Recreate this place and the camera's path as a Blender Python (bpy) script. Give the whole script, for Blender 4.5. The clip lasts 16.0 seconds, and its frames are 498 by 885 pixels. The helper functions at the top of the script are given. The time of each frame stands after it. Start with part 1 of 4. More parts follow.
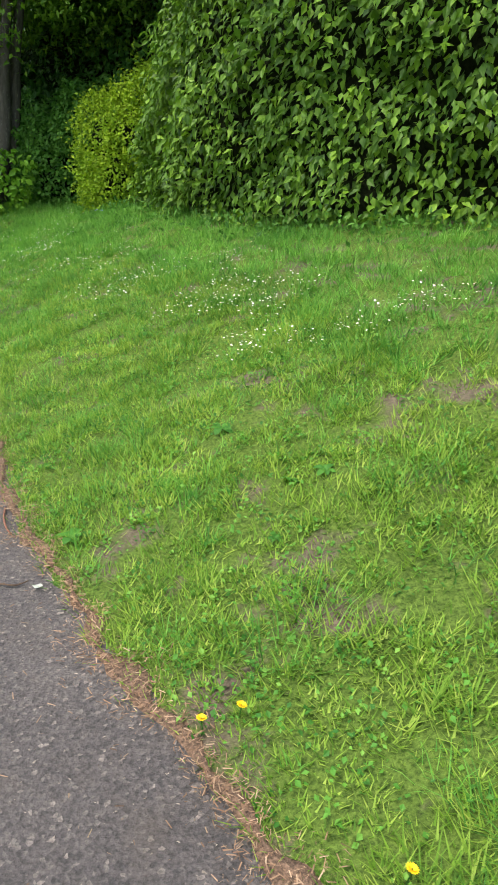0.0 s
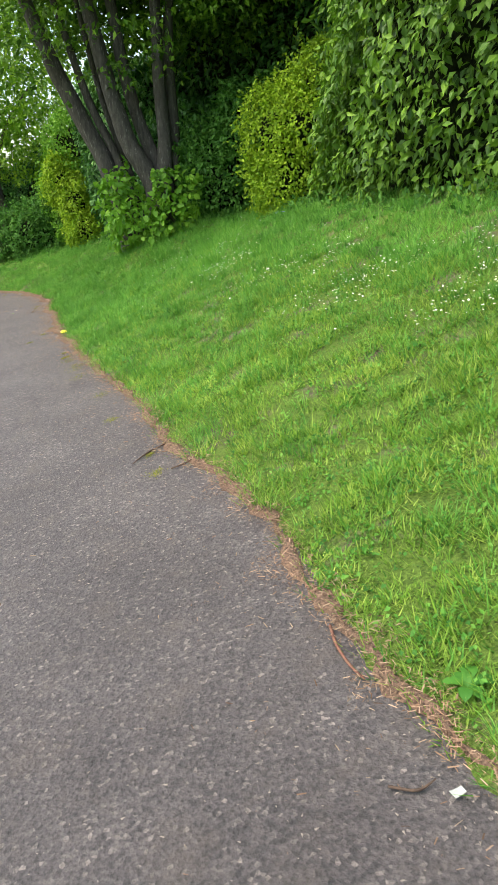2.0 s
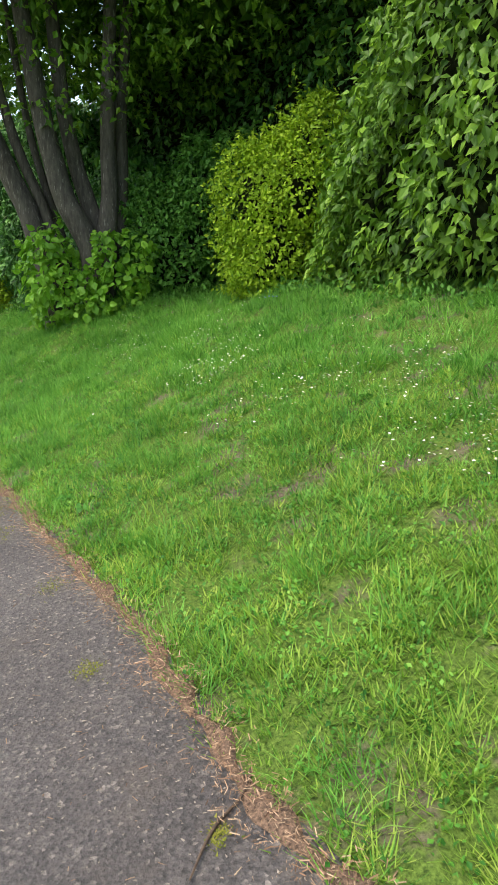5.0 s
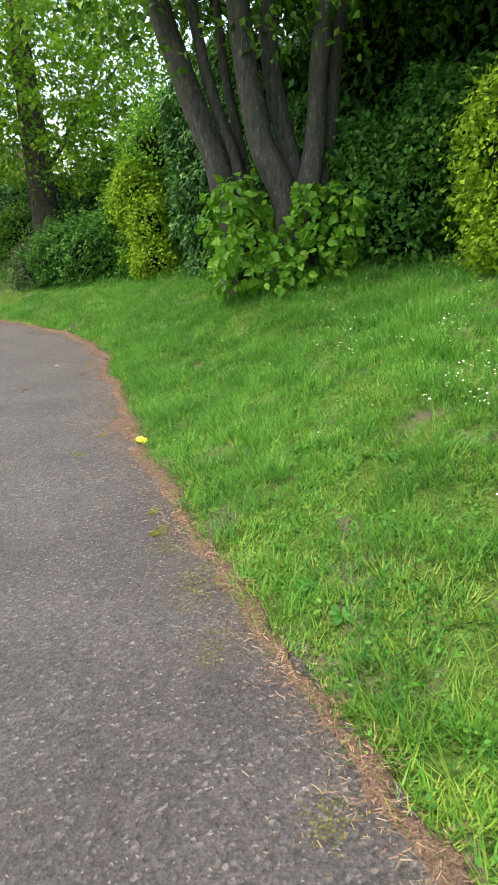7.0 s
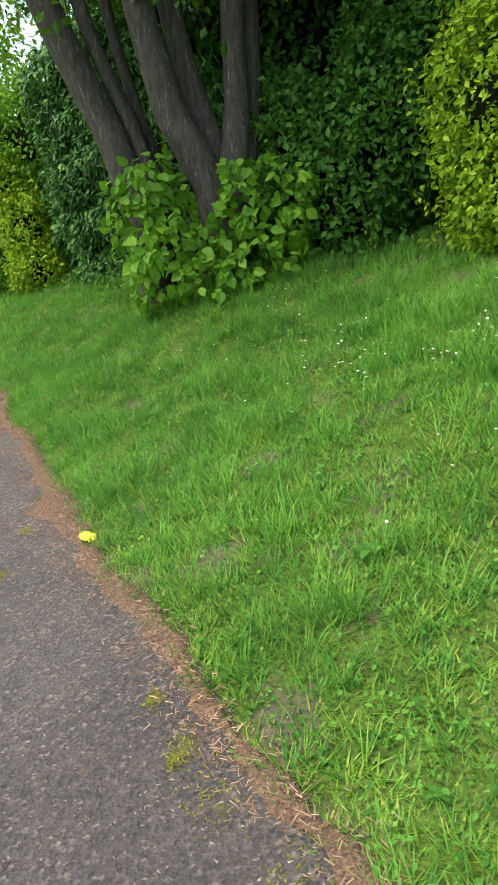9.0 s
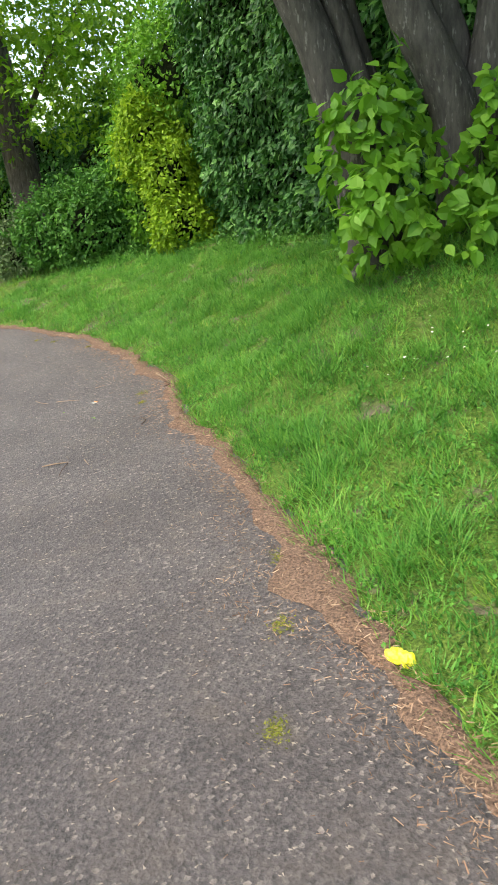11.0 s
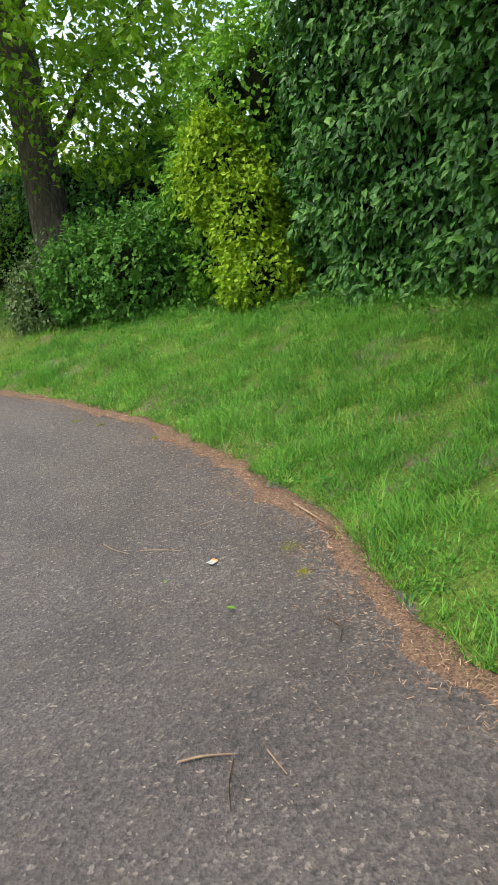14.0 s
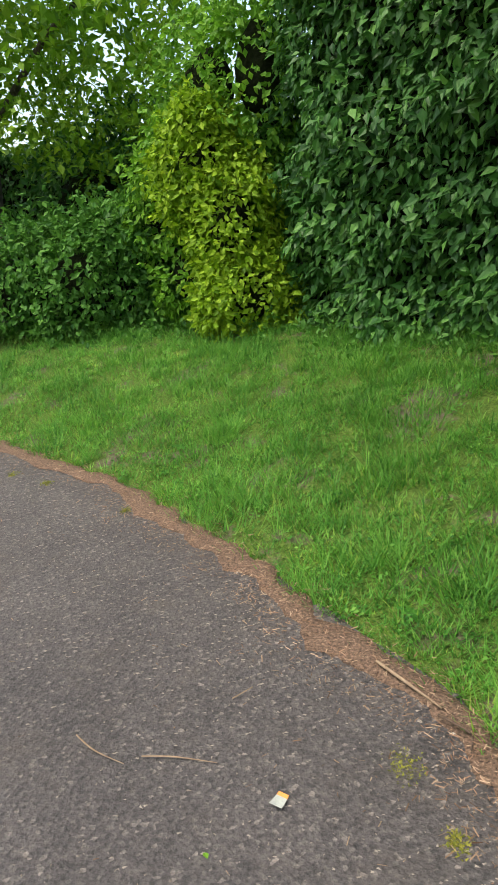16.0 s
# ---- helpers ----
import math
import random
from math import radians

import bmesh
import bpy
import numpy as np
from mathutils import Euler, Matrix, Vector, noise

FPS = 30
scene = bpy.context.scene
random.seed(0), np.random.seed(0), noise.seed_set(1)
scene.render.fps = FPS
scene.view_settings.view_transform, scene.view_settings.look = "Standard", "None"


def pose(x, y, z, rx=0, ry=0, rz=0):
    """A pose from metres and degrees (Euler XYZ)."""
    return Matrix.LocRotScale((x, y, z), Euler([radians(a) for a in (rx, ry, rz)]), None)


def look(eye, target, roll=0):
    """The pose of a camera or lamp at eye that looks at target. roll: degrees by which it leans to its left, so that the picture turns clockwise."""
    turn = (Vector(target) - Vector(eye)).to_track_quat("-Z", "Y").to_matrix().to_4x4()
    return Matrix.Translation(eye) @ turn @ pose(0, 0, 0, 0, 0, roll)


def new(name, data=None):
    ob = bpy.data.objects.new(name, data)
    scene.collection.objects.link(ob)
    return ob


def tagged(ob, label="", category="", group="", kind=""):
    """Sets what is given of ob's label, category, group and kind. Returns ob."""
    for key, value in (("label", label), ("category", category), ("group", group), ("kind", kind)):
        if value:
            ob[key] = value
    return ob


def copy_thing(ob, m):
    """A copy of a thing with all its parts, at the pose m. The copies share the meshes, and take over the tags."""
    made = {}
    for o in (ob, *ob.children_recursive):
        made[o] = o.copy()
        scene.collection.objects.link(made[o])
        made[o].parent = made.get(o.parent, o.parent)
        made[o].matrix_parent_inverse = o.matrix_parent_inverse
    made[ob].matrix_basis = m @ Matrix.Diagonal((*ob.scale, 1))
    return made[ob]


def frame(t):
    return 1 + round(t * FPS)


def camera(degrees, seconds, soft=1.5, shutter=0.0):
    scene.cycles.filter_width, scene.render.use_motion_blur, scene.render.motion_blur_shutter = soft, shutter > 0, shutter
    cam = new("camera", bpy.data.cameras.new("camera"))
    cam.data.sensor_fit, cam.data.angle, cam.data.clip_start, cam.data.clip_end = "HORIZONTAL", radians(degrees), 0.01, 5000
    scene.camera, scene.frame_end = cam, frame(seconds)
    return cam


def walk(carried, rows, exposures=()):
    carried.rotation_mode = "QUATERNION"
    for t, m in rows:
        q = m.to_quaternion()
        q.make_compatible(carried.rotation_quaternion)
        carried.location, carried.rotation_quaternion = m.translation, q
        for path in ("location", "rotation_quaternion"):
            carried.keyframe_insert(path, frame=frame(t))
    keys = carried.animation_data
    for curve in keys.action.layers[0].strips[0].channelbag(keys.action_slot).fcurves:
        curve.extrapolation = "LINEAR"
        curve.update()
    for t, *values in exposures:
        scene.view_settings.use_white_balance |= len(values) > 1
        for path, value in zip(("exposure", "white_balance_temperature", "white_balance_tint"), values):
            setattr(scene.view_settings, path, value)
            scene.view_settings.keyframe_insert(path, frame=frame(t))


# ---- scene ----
cam = camera(36.3, 16.0, 1.2, 0.1)
PATH = [
    (0, (1.39, 0.136, 1.597), (1.641, 2.026, 0.994), 4.4),
    (0.5, (1.261, 0.336, 1.562), (1.407, 2.235, 0.95), 1.5),
    (1, (1.112, 0.696, 1.558), (1.118, 2.602, 0.955), -0.8),
    (1.5, (0.85, 1.023, 1.506), (0.758, 2.93, 0.911), -3.7),
    (2, (0.64, 1.44, 1.461), (0.484, 3.342, 0.863), -5.4),
    (2.5, (0.345, 1.833, 1.41), (0.222, 3.744, 0.831), -5.3),
    (3, (0.146, 2.249, 1.428), (0.146, 4.171, 0.875), -4.2),
    (3.2, (0.108, 2.446, 1.459), (0.16, 4.372, 0.923), -3.8),
    (5.3, (-0.468, 4.442, 1.451), (-0.317, 6.394, 1.044), -0.4),
    (5.5, (-0.51, 4.643, 1.473), (-0.384, 6.596, 1.059), -0.6),
    (6, (-0.733, 5.073, 1.464), (-0.717, 7.023, 1.022), -0.4),
    (6.5, (-0.941, 5.518, 1.456), (-1.067, 7.454, 0.97), 0.1),
    (7, (-1.146, 5.992, 1.443), (-1.341, 7.921, 0.95), 1.3),
    (7.5, (-1.301, 6.432, 1.474), (-1.326, 8.382, 1.028), -0.5),
    (8, (-1.374, 6.905, 1.496), (-1.277, 8.854, 1.059), -2.5),
    (8.2, (-1.455, 7.057, 1.481), (-1.338, 9.003, 1.034), -2.8),
    (10.3, (-2.316, 8.706, 1.468), (-2.367, 10.616, 0.877), -6.1),
    (10.5, (-2.41, 8.87, 1.453), (-2.507, 10.779, 0.866), -5.5),
    (11, (-2.702, 9.226, 1.457), (-2.882, 11.124, 0.851), -4.5),
    (11.5, (-2.927, 9.639, 1.448), (-3.252, 11.508, 0.813), -3.7),
    (12, (-3.213, 10.013, 1.394), (-3.586, 11.876, 0.771), -3.3),
    (12.5, (-3.461, 10.431, 1.386), (-3.724, 12.327, 0.806), -3.3),
    (13, (-3.685, 10.872, 1.401), (-3.871, 12.798, 0.897), -3.1),
    (13.5, (-3.94, 11.245, 1.394), (-4.063, 13.188, 0.938), -2.8),
    (14, (-4.078, 11.695, 1.413), (-4.206, 13.633, 0.938), -1.6),
    (14.5, (-4.267, 12.083, 1.388), (-4.309, 14.031, 0.937), -0.2),
    (15, (-4.38, 12.496, 1.395), (-4.335, 14.447, 0.957), 0.4),
    (15.5, (-4.504, 12.897, 1.404), (-4.427, 14.851, 0.987), 1.3),
    (16, (-4.705, 13.271, 1.397), (-4.619, 15.223, 0.969), 2.5),
]
walk(cam, [(t, look(eye, target, roll)) for t, eye, target, roll in PATH], ((0, 1.5, 6700, 9), (2, 1.62, 6700, 9), (3, 1.52, 6700, 9), (5.5, 1.5, 6700, 9), (7, 1.58, 6700, 9), (8, 1.45, 6700, 9), (11.5, 1.72, 6700, 9), (14, 1.45, 6700, 9), (16, 1.37, 6700, 9)))

# ---- light ----
world = bpy.data.worlds.new("sky")
scene.world = world
world.use_nodes = True
wn = world.node_tree
sky = wn.nodes.new("ShaderNodeTexSky")
sky.sky_type = "NISHITA"
sky.sun_disc = False
sky.sun_elevation = radians(64)
sky.sun_rotation = radians(250)
sky.dust_density = 4.0
sky.air_density = 1.3
sky.ozone_density = 0.3
bg = wn.nodes["Background"]
bg.inputs["Strength"].default_value = 0.15
wn.links.new(sky.outputs[0], bg.inputs["Color"])
sun_data = bpy.data.lights.new("sun", "SUN")
sun_data.energy = 0.7
sun_data.angle = radians(25)
sun_data.color = (1.0, 0.96, 0.9)
sun = new("sun", sun_data)
sun.matrix_world = look((-9, 4, 24), (0, 10, 0))

rng = np.random.default_rng(7)


# ---- materials ----
class Nodes:
    """A small helper round one material's node tree."""

    def __init__(self, name):
        self.mat = bpy.data.materials.new(name)
        self.mat.use_nodes = True
        self.tree = self.mat.node_tree
        self.bsdf = self.tree.nodes["Principled BSDF"]
        self.place = self.add("ShaderNodeTexCoord").outputs["Object"]

    def add(self, kind, **inputs):
        node = self.tree.nodes.new(kind)
        for key, value in inputs.items():
            node.inputs[key.replace("_", " ")].default_value = value
        return node

    def link(self, a, b):
        self.tree.links.new(a, b)

    def noise(self, scale, detail=4.0, rough=0.6):
        node = self.add("ShaderNodeTexNoise", Scale=scale, Detail=detail, Roughness=rough)
        self.link(self.place, node.inputs["Vector"])
        return node.outputs["Fac"]

    def cells(self, scale, output="Distance"):
        node = self.add("ShaderNodeTexVoronoi", Scale=scale)
        self.link(self.place, node.inputs["Vector"])
        return node.outputs[output]

    def ramp(self, value, *stops):
        node = self.add("ShaderNodeValToRGB")
        while len(node.color_ramp.elements) < len(stops):
            node.color_ramp.elements.new(0.5)
        for element, (at, colour) in zip(node.color_ramp.elements, stops):
            element.position, element.color = at, (*colour, 1)
        self.link(value, node.inputs[0])
        return node.outputs["Color"]

    def mix(self, value, a, b, how="MIX"):
        node = self.tree.nodes.new("ShaderNodeMix")
        node.data_type, node.blend_type = "RGBA", how
        for socket, given in ((node.inputs[0], value), (node.inputs[6], a), (node.inputs[7], b)):
            if isinstance(given, bpy.types.NodeSocket):
                self.link(given, socket)
            else:
                socket.default_value = given if isinstance(given, float) else (*given, 1)
        return node.outputs[2]

    def bump(self, value, distance, strength=1.0):
        node = self.add("ShaderNodeBump", Strength=strength, Distance=distance)
        self.link(value, node.inputs["Height"])
        self.link(node.outputs[0], self.bsdf.inputs["Normal"])

    def done(self, colour, rough=0.8, gloss=0.3):
        if isinstance(colour, bpy.types.NodeSocket):
            self.link(colour, self.bsdf.inputs["Base Color"])
        else:
            self.bsdf.inputs["Base Color"].default_value = (*colour, 1)
        self.bsdf.inputs["Roughness"].default_value = rough
        self.bsdf.inputs["Specular IOR Level"].default_value = gloss
        return self.mat


def leaf_material(name, dark, mid, light, rough=0.5, through_light=0.3, gloss=0.35, patch=0.7):
    """Leaves: the colour varies from leaf to leaf and from patch to patch; some light goes through."""
    n = Nodes(name)
    tone = n.add("ShaderNodeAttribute")
    tone.attribute_name = "tone"
    colour = n.ramp(tone.outputs["Fac"], (0.0, dark), (0.5, mid), (1.0, light))
    wide = n.ramp(n.noise(patch, 3.0), (0.3, (0.72, 0.78, 0.72)), (0.7, (1.1, 1.06, 1.0)))
    colour = n.mix(1.0, colour, wide, "MULTIPLY")
    n.done(colour, rough, gloss)
    back = n.add("ShaderNodeBsdfTranslucent")
    n.link(colour, back.inputs["Color"])
    both = n.add("ShaderNodeMixShader", Fac=through_light)
    n.link(n.bsdf.outputs[0], both.inputs[1])
    n.link(back.outputs[0], both.inputs[2])
    n.link(both.outputs[0], n.tree.nodes["Material Output"].inputs["Surface"])
    return n.mat


def asphalt_material():
    n = Nodes("worn_asphalt")
    base = n.ramp(n.noise(1.3, 5.0), (0.3, (0.072, 0.065, 0.063)), (0.7, (0.116, 0.106, 0.102)))
    chips = n.add("ShaderNodeTexVoronoi", Scale=75.0)
    n.link(n.place, chips.inputs["Vector"])
    tint = n.ramp(chips.outputs["Color"], (0.2, (0.6, 0.6, 0.6)), (0.8, (1.1, 1.08, 1.05)), (0.95, (2.4, 2.3, 2.1)))
    colour = n.mix(1.0, base, tint, "MULTIPLY")
    pits = n.ramp(n.noise(55.0, 5.0, 0.8), (0.36, (0.45, 0.45, 0.45)), (0.5, (1.0, 1.0, 1.0)), (0.66, (1.5, 1.47, 1.42)))
    colour = n.mix(1.0, colour, pits, "MULTIPLY")
    dirt = n.ramp(n.noise(4.0, 6.0, 0.7), (0.52, (0, 0, 0)), (0.75, (0.6, 0.6, 0.6)))
    colour = n.mix(dirt, colour, (0.105, 0.088, 0.072))
    n.bump(n.mix(0.7, n.cells(75.0), n.noise(60.0, 6.0, 0.75)), 0.018, 1.0)
    return n.done(colour, 0.62, 0.42)


def soil_material():
    n = Nodes("turf_soil")
    green = n.ramp(n.noise(60.0, 6.0, 0.8), (0.35, (0.025, 0.05, 0.010)), (0.65, (0.16, 0.25, 0.045)))
    earth = n.ramp(n.noise(45.0, 5.0, 0.7), (0.3, (0.075, 0.058, 0.042)), (0.7, (0.20, 0.165, 0.12)))
    bare = n.ramp(n.noise(2.1, 5.0, 0.65), (0.54, (0, 0, 0)), (0.63, (1, 1, 1)))
    n.bump(n.noise(60.0, 5.0, 0.7), 0.02)
    return n.done(n.mix(bare, green, earth), 0.95, 0.1)


def bark_material(name, dark, light, lichen=0.0, relief=0.03):
    n = Nodes(name)
    stretch = n.add("ShaderNodeMapping")
    stretch.inputs["Scale"].default_value = (1, 1, 0.22)
    n.link(n.place, stretch.inputs["Vector"])
    n.place = stretch.outputs[0]
    grain = n.noise(22.0, 6.0, 0.7)
    colour = n.ramp(grain, (0.3, dark), (0.7, light))
    spots = n.ramp(n.noise(38.0, 3.0, 0.6), (0.60, (0, 0, 0)), (0.68, (lichen, lichen, lichen)))
    colour = n.mix(spots, colour, (0.30, 0.30, 0.25))
    n.bump(grain, relief)
    return n.done(colour, 0.9, 0.2)


def mottled(name, a, b, scale, rough=0.85, relief=0.004, gloss=0.25):
    n = Nodes(name)
    fac = n.noise(scale, 5.0, 0.65)
    n.bump(fac, relief)
    return n.done(n.ramp(fac, (0.3, a), (0.7, b)), rough, gloss)


ASPHALT = asphalt_material()
SOIL = soil_material()
GRASS = leaf_material("grass_blades", (0.085, 0.20, 0.026), (0.215, 0.39, 0.045), (0.41, 0.53, 0.11), 0.6, 0.4, 0.2, 0.9)
GRASS_LUSH = leaf_material("lush_grass_blades", (0.045, 0.17, 0.026), (0.12, 0.34, 0.045), (0.24, 0.48, 0.085), 0.55, 0.4, 0.25, 0.9)
LIME_LEAF = leaf_material("lime_leaves", (0.03, 0.085, 0.009), (0.095, 0.215, 0.016), (0.21, 0.38, 0.03), 0.5, 0.3, 0.3)
SUCKER_LEAF = leaf_material("sucker_leaves", (0.08, 0.22, 0.016), (0.16, 0.37, 0.028), (0.26, 0.49, 0.05), 0.5, 0.42, 0.3)
GOLD_LEAF = leaf_material("golden_privet_leaves", (0.10, 0.21, 0.010), (0.25, 0.42, 0.020), (0.40, 0.57, 0.04), 0.55, 0.42, 0.25)
SHRUB_LEAF = leaf_material("shrub_leaves", (0.03, 0.11, 0.016), (0.08, 0.225, 0.03), (0.15, 0.34, 0.055), 0.55, 0.35, 0.25)
DARK_LEAF = leaf_material("evergreen_leaves", (0.016, 0.07, 0.013), (0.05, 0.165, 0.028), (0.135, 0.31, 0.06), 0.5, 0.25, 0.3)
PALE_LEAF = leaf_material("pale_shrub_leaves", (0.06, 0.11, 0.035), (0.12, 0.19, 0.06), (0.22, 0.29, 0.12), 0.5, 0.25, 0.35)
CROWN_LEAF = leaf_material("crown_leaves", (0.08, 0.20, 0.012), (0.17, 0.34, 0.02), (0.30, 0.46, 0.035), 0.5, 0.52, 0.3)
FAR_LEAF = leaf_material("far_leaves", (0.06, 0.13, 0.016), (0.15, 0.27, 0.026), (0.29, 0.43, 0.05), 0.6, 0.5, 0.3, 0.35)
# Near-black: the shade inside the plants is painted into the twig colour.
TWIG_SHADE = mottled("twigs_with_painted_shade", (0.006, 0.009, 0.004), (0.02, 0.026, 0.010), 16.0, 0.95, 0.05, 0.05)
BARK = bark_material("grey_bark", (0.032, 0.030, 0.025), (0.10, 0.093, 0.076), 0.4, 0.008)
BARK_ROUGH = bark_material("furrowed_bark", (0.035, 0.028, 0.022), (0.15, 0.125, 0.10), 0.3)
NEEDLES = leaf_material("fallen_needles", (0.11, 0.062, 0.04), (0.32, 0.20, 0.13), (0.50, 0.37, 0.26), 0.8, 0.1, 0.15, 2.0)
LITTER = mottled("needle_litter", (0.045, 0.034, 0.027), (0.28, 0.185, 0.125), 90.0, 0.95, 0.015, 0.1)
WHITE = mottled("white_petals", (0.72, 0.72, 0.70), (0.85, 0.85, 0.84), 60.0, 0.6)
YELLOW = mottled("yellow_petals", (0.70, 0.45, 0.01), (0.85, 0.60, 0.02), 60.0, 0.6)
BLUE = mottled("blue_petals", (0.16, 0.20, 0.55), (0.28, 0.32, 0.70), 60.0, 0.6)
BAG = mottled("yellow_film", (0.80, 0.68, 0.02), (0.90, 0.80, 0.05), 25.0, 0.35, 0.006, 0.5)
STICK = mottled("dry_stick", (0.045, 0.03, 0.022), (0.13, 0.09, 0.06), 30.0)
NEEDLE_STICK = mottled("rust_stick", (0.10, 0.045, 0.03), (0.24, 0.12, 0.08), 30.0)
STRAW = mottled("pale_stick", (0.20, 0.14, 0.09), (0.34, 0.25, 0.16), 30.0)
GRIT = mottled("pale_chippings", (0.16, 0.135, 0.11), (0.42, 0.37, 0.30), 40.0)
MOSS = leaf_material("moss", (0.10, 0.12, 0.02), (0.19, 0.20, 0.035), (0.28, 0.27, 0.06), 0.9, 0.1, 0.1, 3.0)
PAPER = mottled("scrap_paper", (0.30, 0.33, 0.29), (0.44, 0.46, 0.41), 30.0, 0.7)
ORANGE = mottled("orange_print", (0.70, 0.22, 0.05), (0.80, 0.32, 0.08), 30.0, 0.7)
RENDER_WALL = mottled("pale_house_render", (0.55, 0.53, 0.50), (0.68, 0.66, 0.63), 3.0)
BRICK_WALL = mottled("pink_brick_wall", (0.35, 0.17, 0.13), (0.48, 0.26, 0.20), 6.0)
ROOF = mottled("slate_roof", (0.10, 0.10, 0.11), (0.20, 0.20, 0.21), 5.0)
GLASS = mottled("window_glass", (0.03, 0.035, 0.04), (0.05, 0.055, 0.06), 2.0, 0.08, 0.0, 0.6)


# ---- plan: the path's edge and the lie of the land ----
EDGE_Y = [-40, -3, 0, 1.5, 1.87, 2.2, 2.55, 2.92, 3.25, 3.59, 4.01, 4.35, 4.71, 5.14, 5.63, 6.08, 6.82, 7.09, 7.4, 7.63, 8.01, 8.24, 8.86, 9.15, 9.8, 10.21, 10.6, 10.92, 11.35, 12.05, 12.6, 13.35, 14, 14.56, 15.03, 15.7, 16.06, 16.45, 16.82, 17.15, 17.52, 18.05, 18.5, 19.1, 19.6, 20.5, 22, 26, 40, 80]
EDGE_X = [23, 4.0, 2.55, 1.80, 1.61, 1.42, 1.25, 1.13, .95, .79, .63, .57, .48, .27, .01, -.26, -.51, -.57, -.74, -.86, -1.01, -1.14, -1.42, -1.55, -1.83, -1.97, -2.15, -2.32, -2.47, -2.66, -2.89, -3.14, -3.45, -3.65, -3.76, -3.9, -4.18, -4.33, -4.52, -4.75, -4.96, -5.25, -5.75, -6.35, -7.0, -8.2, -9.8, -13.2, -25, -60]
EY, EX = np.array(EDGE_Y, float), np.array(EDGE_X, float)


def side(x, y):
    """Metres from the edge of the path: above 0 on the grass bank, below 0 on the asphalt."""
    x, y = np.atleast_1d(np.asarray(x, float)), np.atleast_1d(np.asarray(y, float))
    best, out = np.full(x.shape, 1e9), np.zeros(x.shape)
    for ax, ay, bx, by in zip(EX[:-1], EY[:-1], EX[1:], EY[1:]):
        dx, dy = bx - ax, by - ay
        t = np.clip(((x - ax) * dx + (y - ay) * dy) / (dx * dx + dy * dy), 0, 1)
        r = np.hypot(ax + t * dx - x, ay + t * dy - y)
        cross = dx * (y - ay) - dy * (x - ax)
        near = r < best
        best = np.where(near, r, best)
        out = np.where(near, -np.sign(cross) * r, out)
    return out


def waves(x, y, size, seed=0):
    """Smooth uneven ground, about -1 to 1, from a few crossed waves."""
    total = 0
    for k in range(5):
        a, p = 1.3 * k + seed * 0.77, 2.1 * k + seed * 1.9
        total = total + np.sin((np.cos(a) * x + np.sin(a) * y) * (6.28 / size) * (0.7 + 0.23 * k) + p)
    return total / 2.6


def height(x, y, s=None):
    """The height of the ground."""
    x, y = np.asarray(x, float), np.asarray(y, float)
    s = side(x, y).reshape(x.shape) if s is None else s
    k = 1 - 0.28 * np.clip((y - 19) / 3, 0, 1)
    bank = np.where(s < 2.5, 0.41 * s, 1.025 + 0.28 * (np.minimum(s, 6) - 2.5))
    bank = bank + 0.3 * np.exp(-((x + 1.75) ** 2 + (y - 14.8) ** 2) / 1.15)
    rough = np.clip(s * 2, 0, 1) * (0.014 * waves(x, y, 1.1) + 0.012 * waves(x, y, 0.45, 3))
    return 0.04 + np.where(s < 0, 0.1 * np.maximum(s, -3), k * bank) + rough


def ground_at(x, y):
    return float(height(np.array([x]), np.array([y]))[0])


# ---- mesh tools ----
def mesh_object(name, verts, faces, mat, tone=None, smooth=False):
    me = bpy.data.meshes.new(name)
    me.from_pydata([tuple(v) for v in verts], [], [tuple(f) for f in faces])
    me.materials.append(mat)
    if tone is not None:
        me.attributes.new("tone", "FLOAT", "POINT").data.foreach_set("value", np.asarray(tone, np.float32))
    if smooth:
        me.polygons.foreach_set("use_smooth", np.ones(len(me.polygons), bool))
    me.update()
    return new(name, me)


def scattered(name, shape, tris, origins, axes, tone, mat, smooth=False):
    """One mesh of many small alike pieces: shape (k,3) laid at origins (n,3) by axes (n,3,3) whose columns are x, y, z."""
    shape, tris = np.asarray(shape, float), np.asarray(tris, int)
    n, k = len(origins), len(shape)
    verts = (np.einsum("nij,kj->nki", axes, shape) + origins[:, None]).reshape(-1, 3).astype(np.float32)
    faces = (tris[None] + (np.arange(n) * k)[:, None, None]).reshape(-1, 3)
    me = bpy.data.meshes.new(name)
    me.vertices.add(len(verts))
    me.vertices.foreach_set("co", verts.ravel())
    me.loops.add(faces.size)
    me.loops.foreach_set("vertex_index", faces.ravel().astype(np.int32))
    me.polygons.add(len(faces))
    me.polygons.foreach_set("loop_start", (np.arange(len(faces)) * 3).astype(np.int32))
    me.polygons.foreach_set("use_smooth", np.full(len(faces), smooth))
    me.attributes.new("tone", "FLOAT", "POINT").data.foreach_set("value", np.repeat(tone, k).astype(np.float32))
    me.materials.append(mat)
    me.update(calc_edges=True)
    me.validate()
    return new(name, me)


def unit(v):
    return v / np.maximum(np.linalg.norm(v, axis=-1, keepdims=True), 1e-9)


def frames_along(y_axis, normal, size):
    """Axes for pieces that point along y_axis and face normal."""
    y = unit(y_axis)
    x = unit(np.cross(y, normal))
    z = np.cross(x, y)
    return np.stack([x, y, z], -1) * np.asarray(size)[:, None, None]


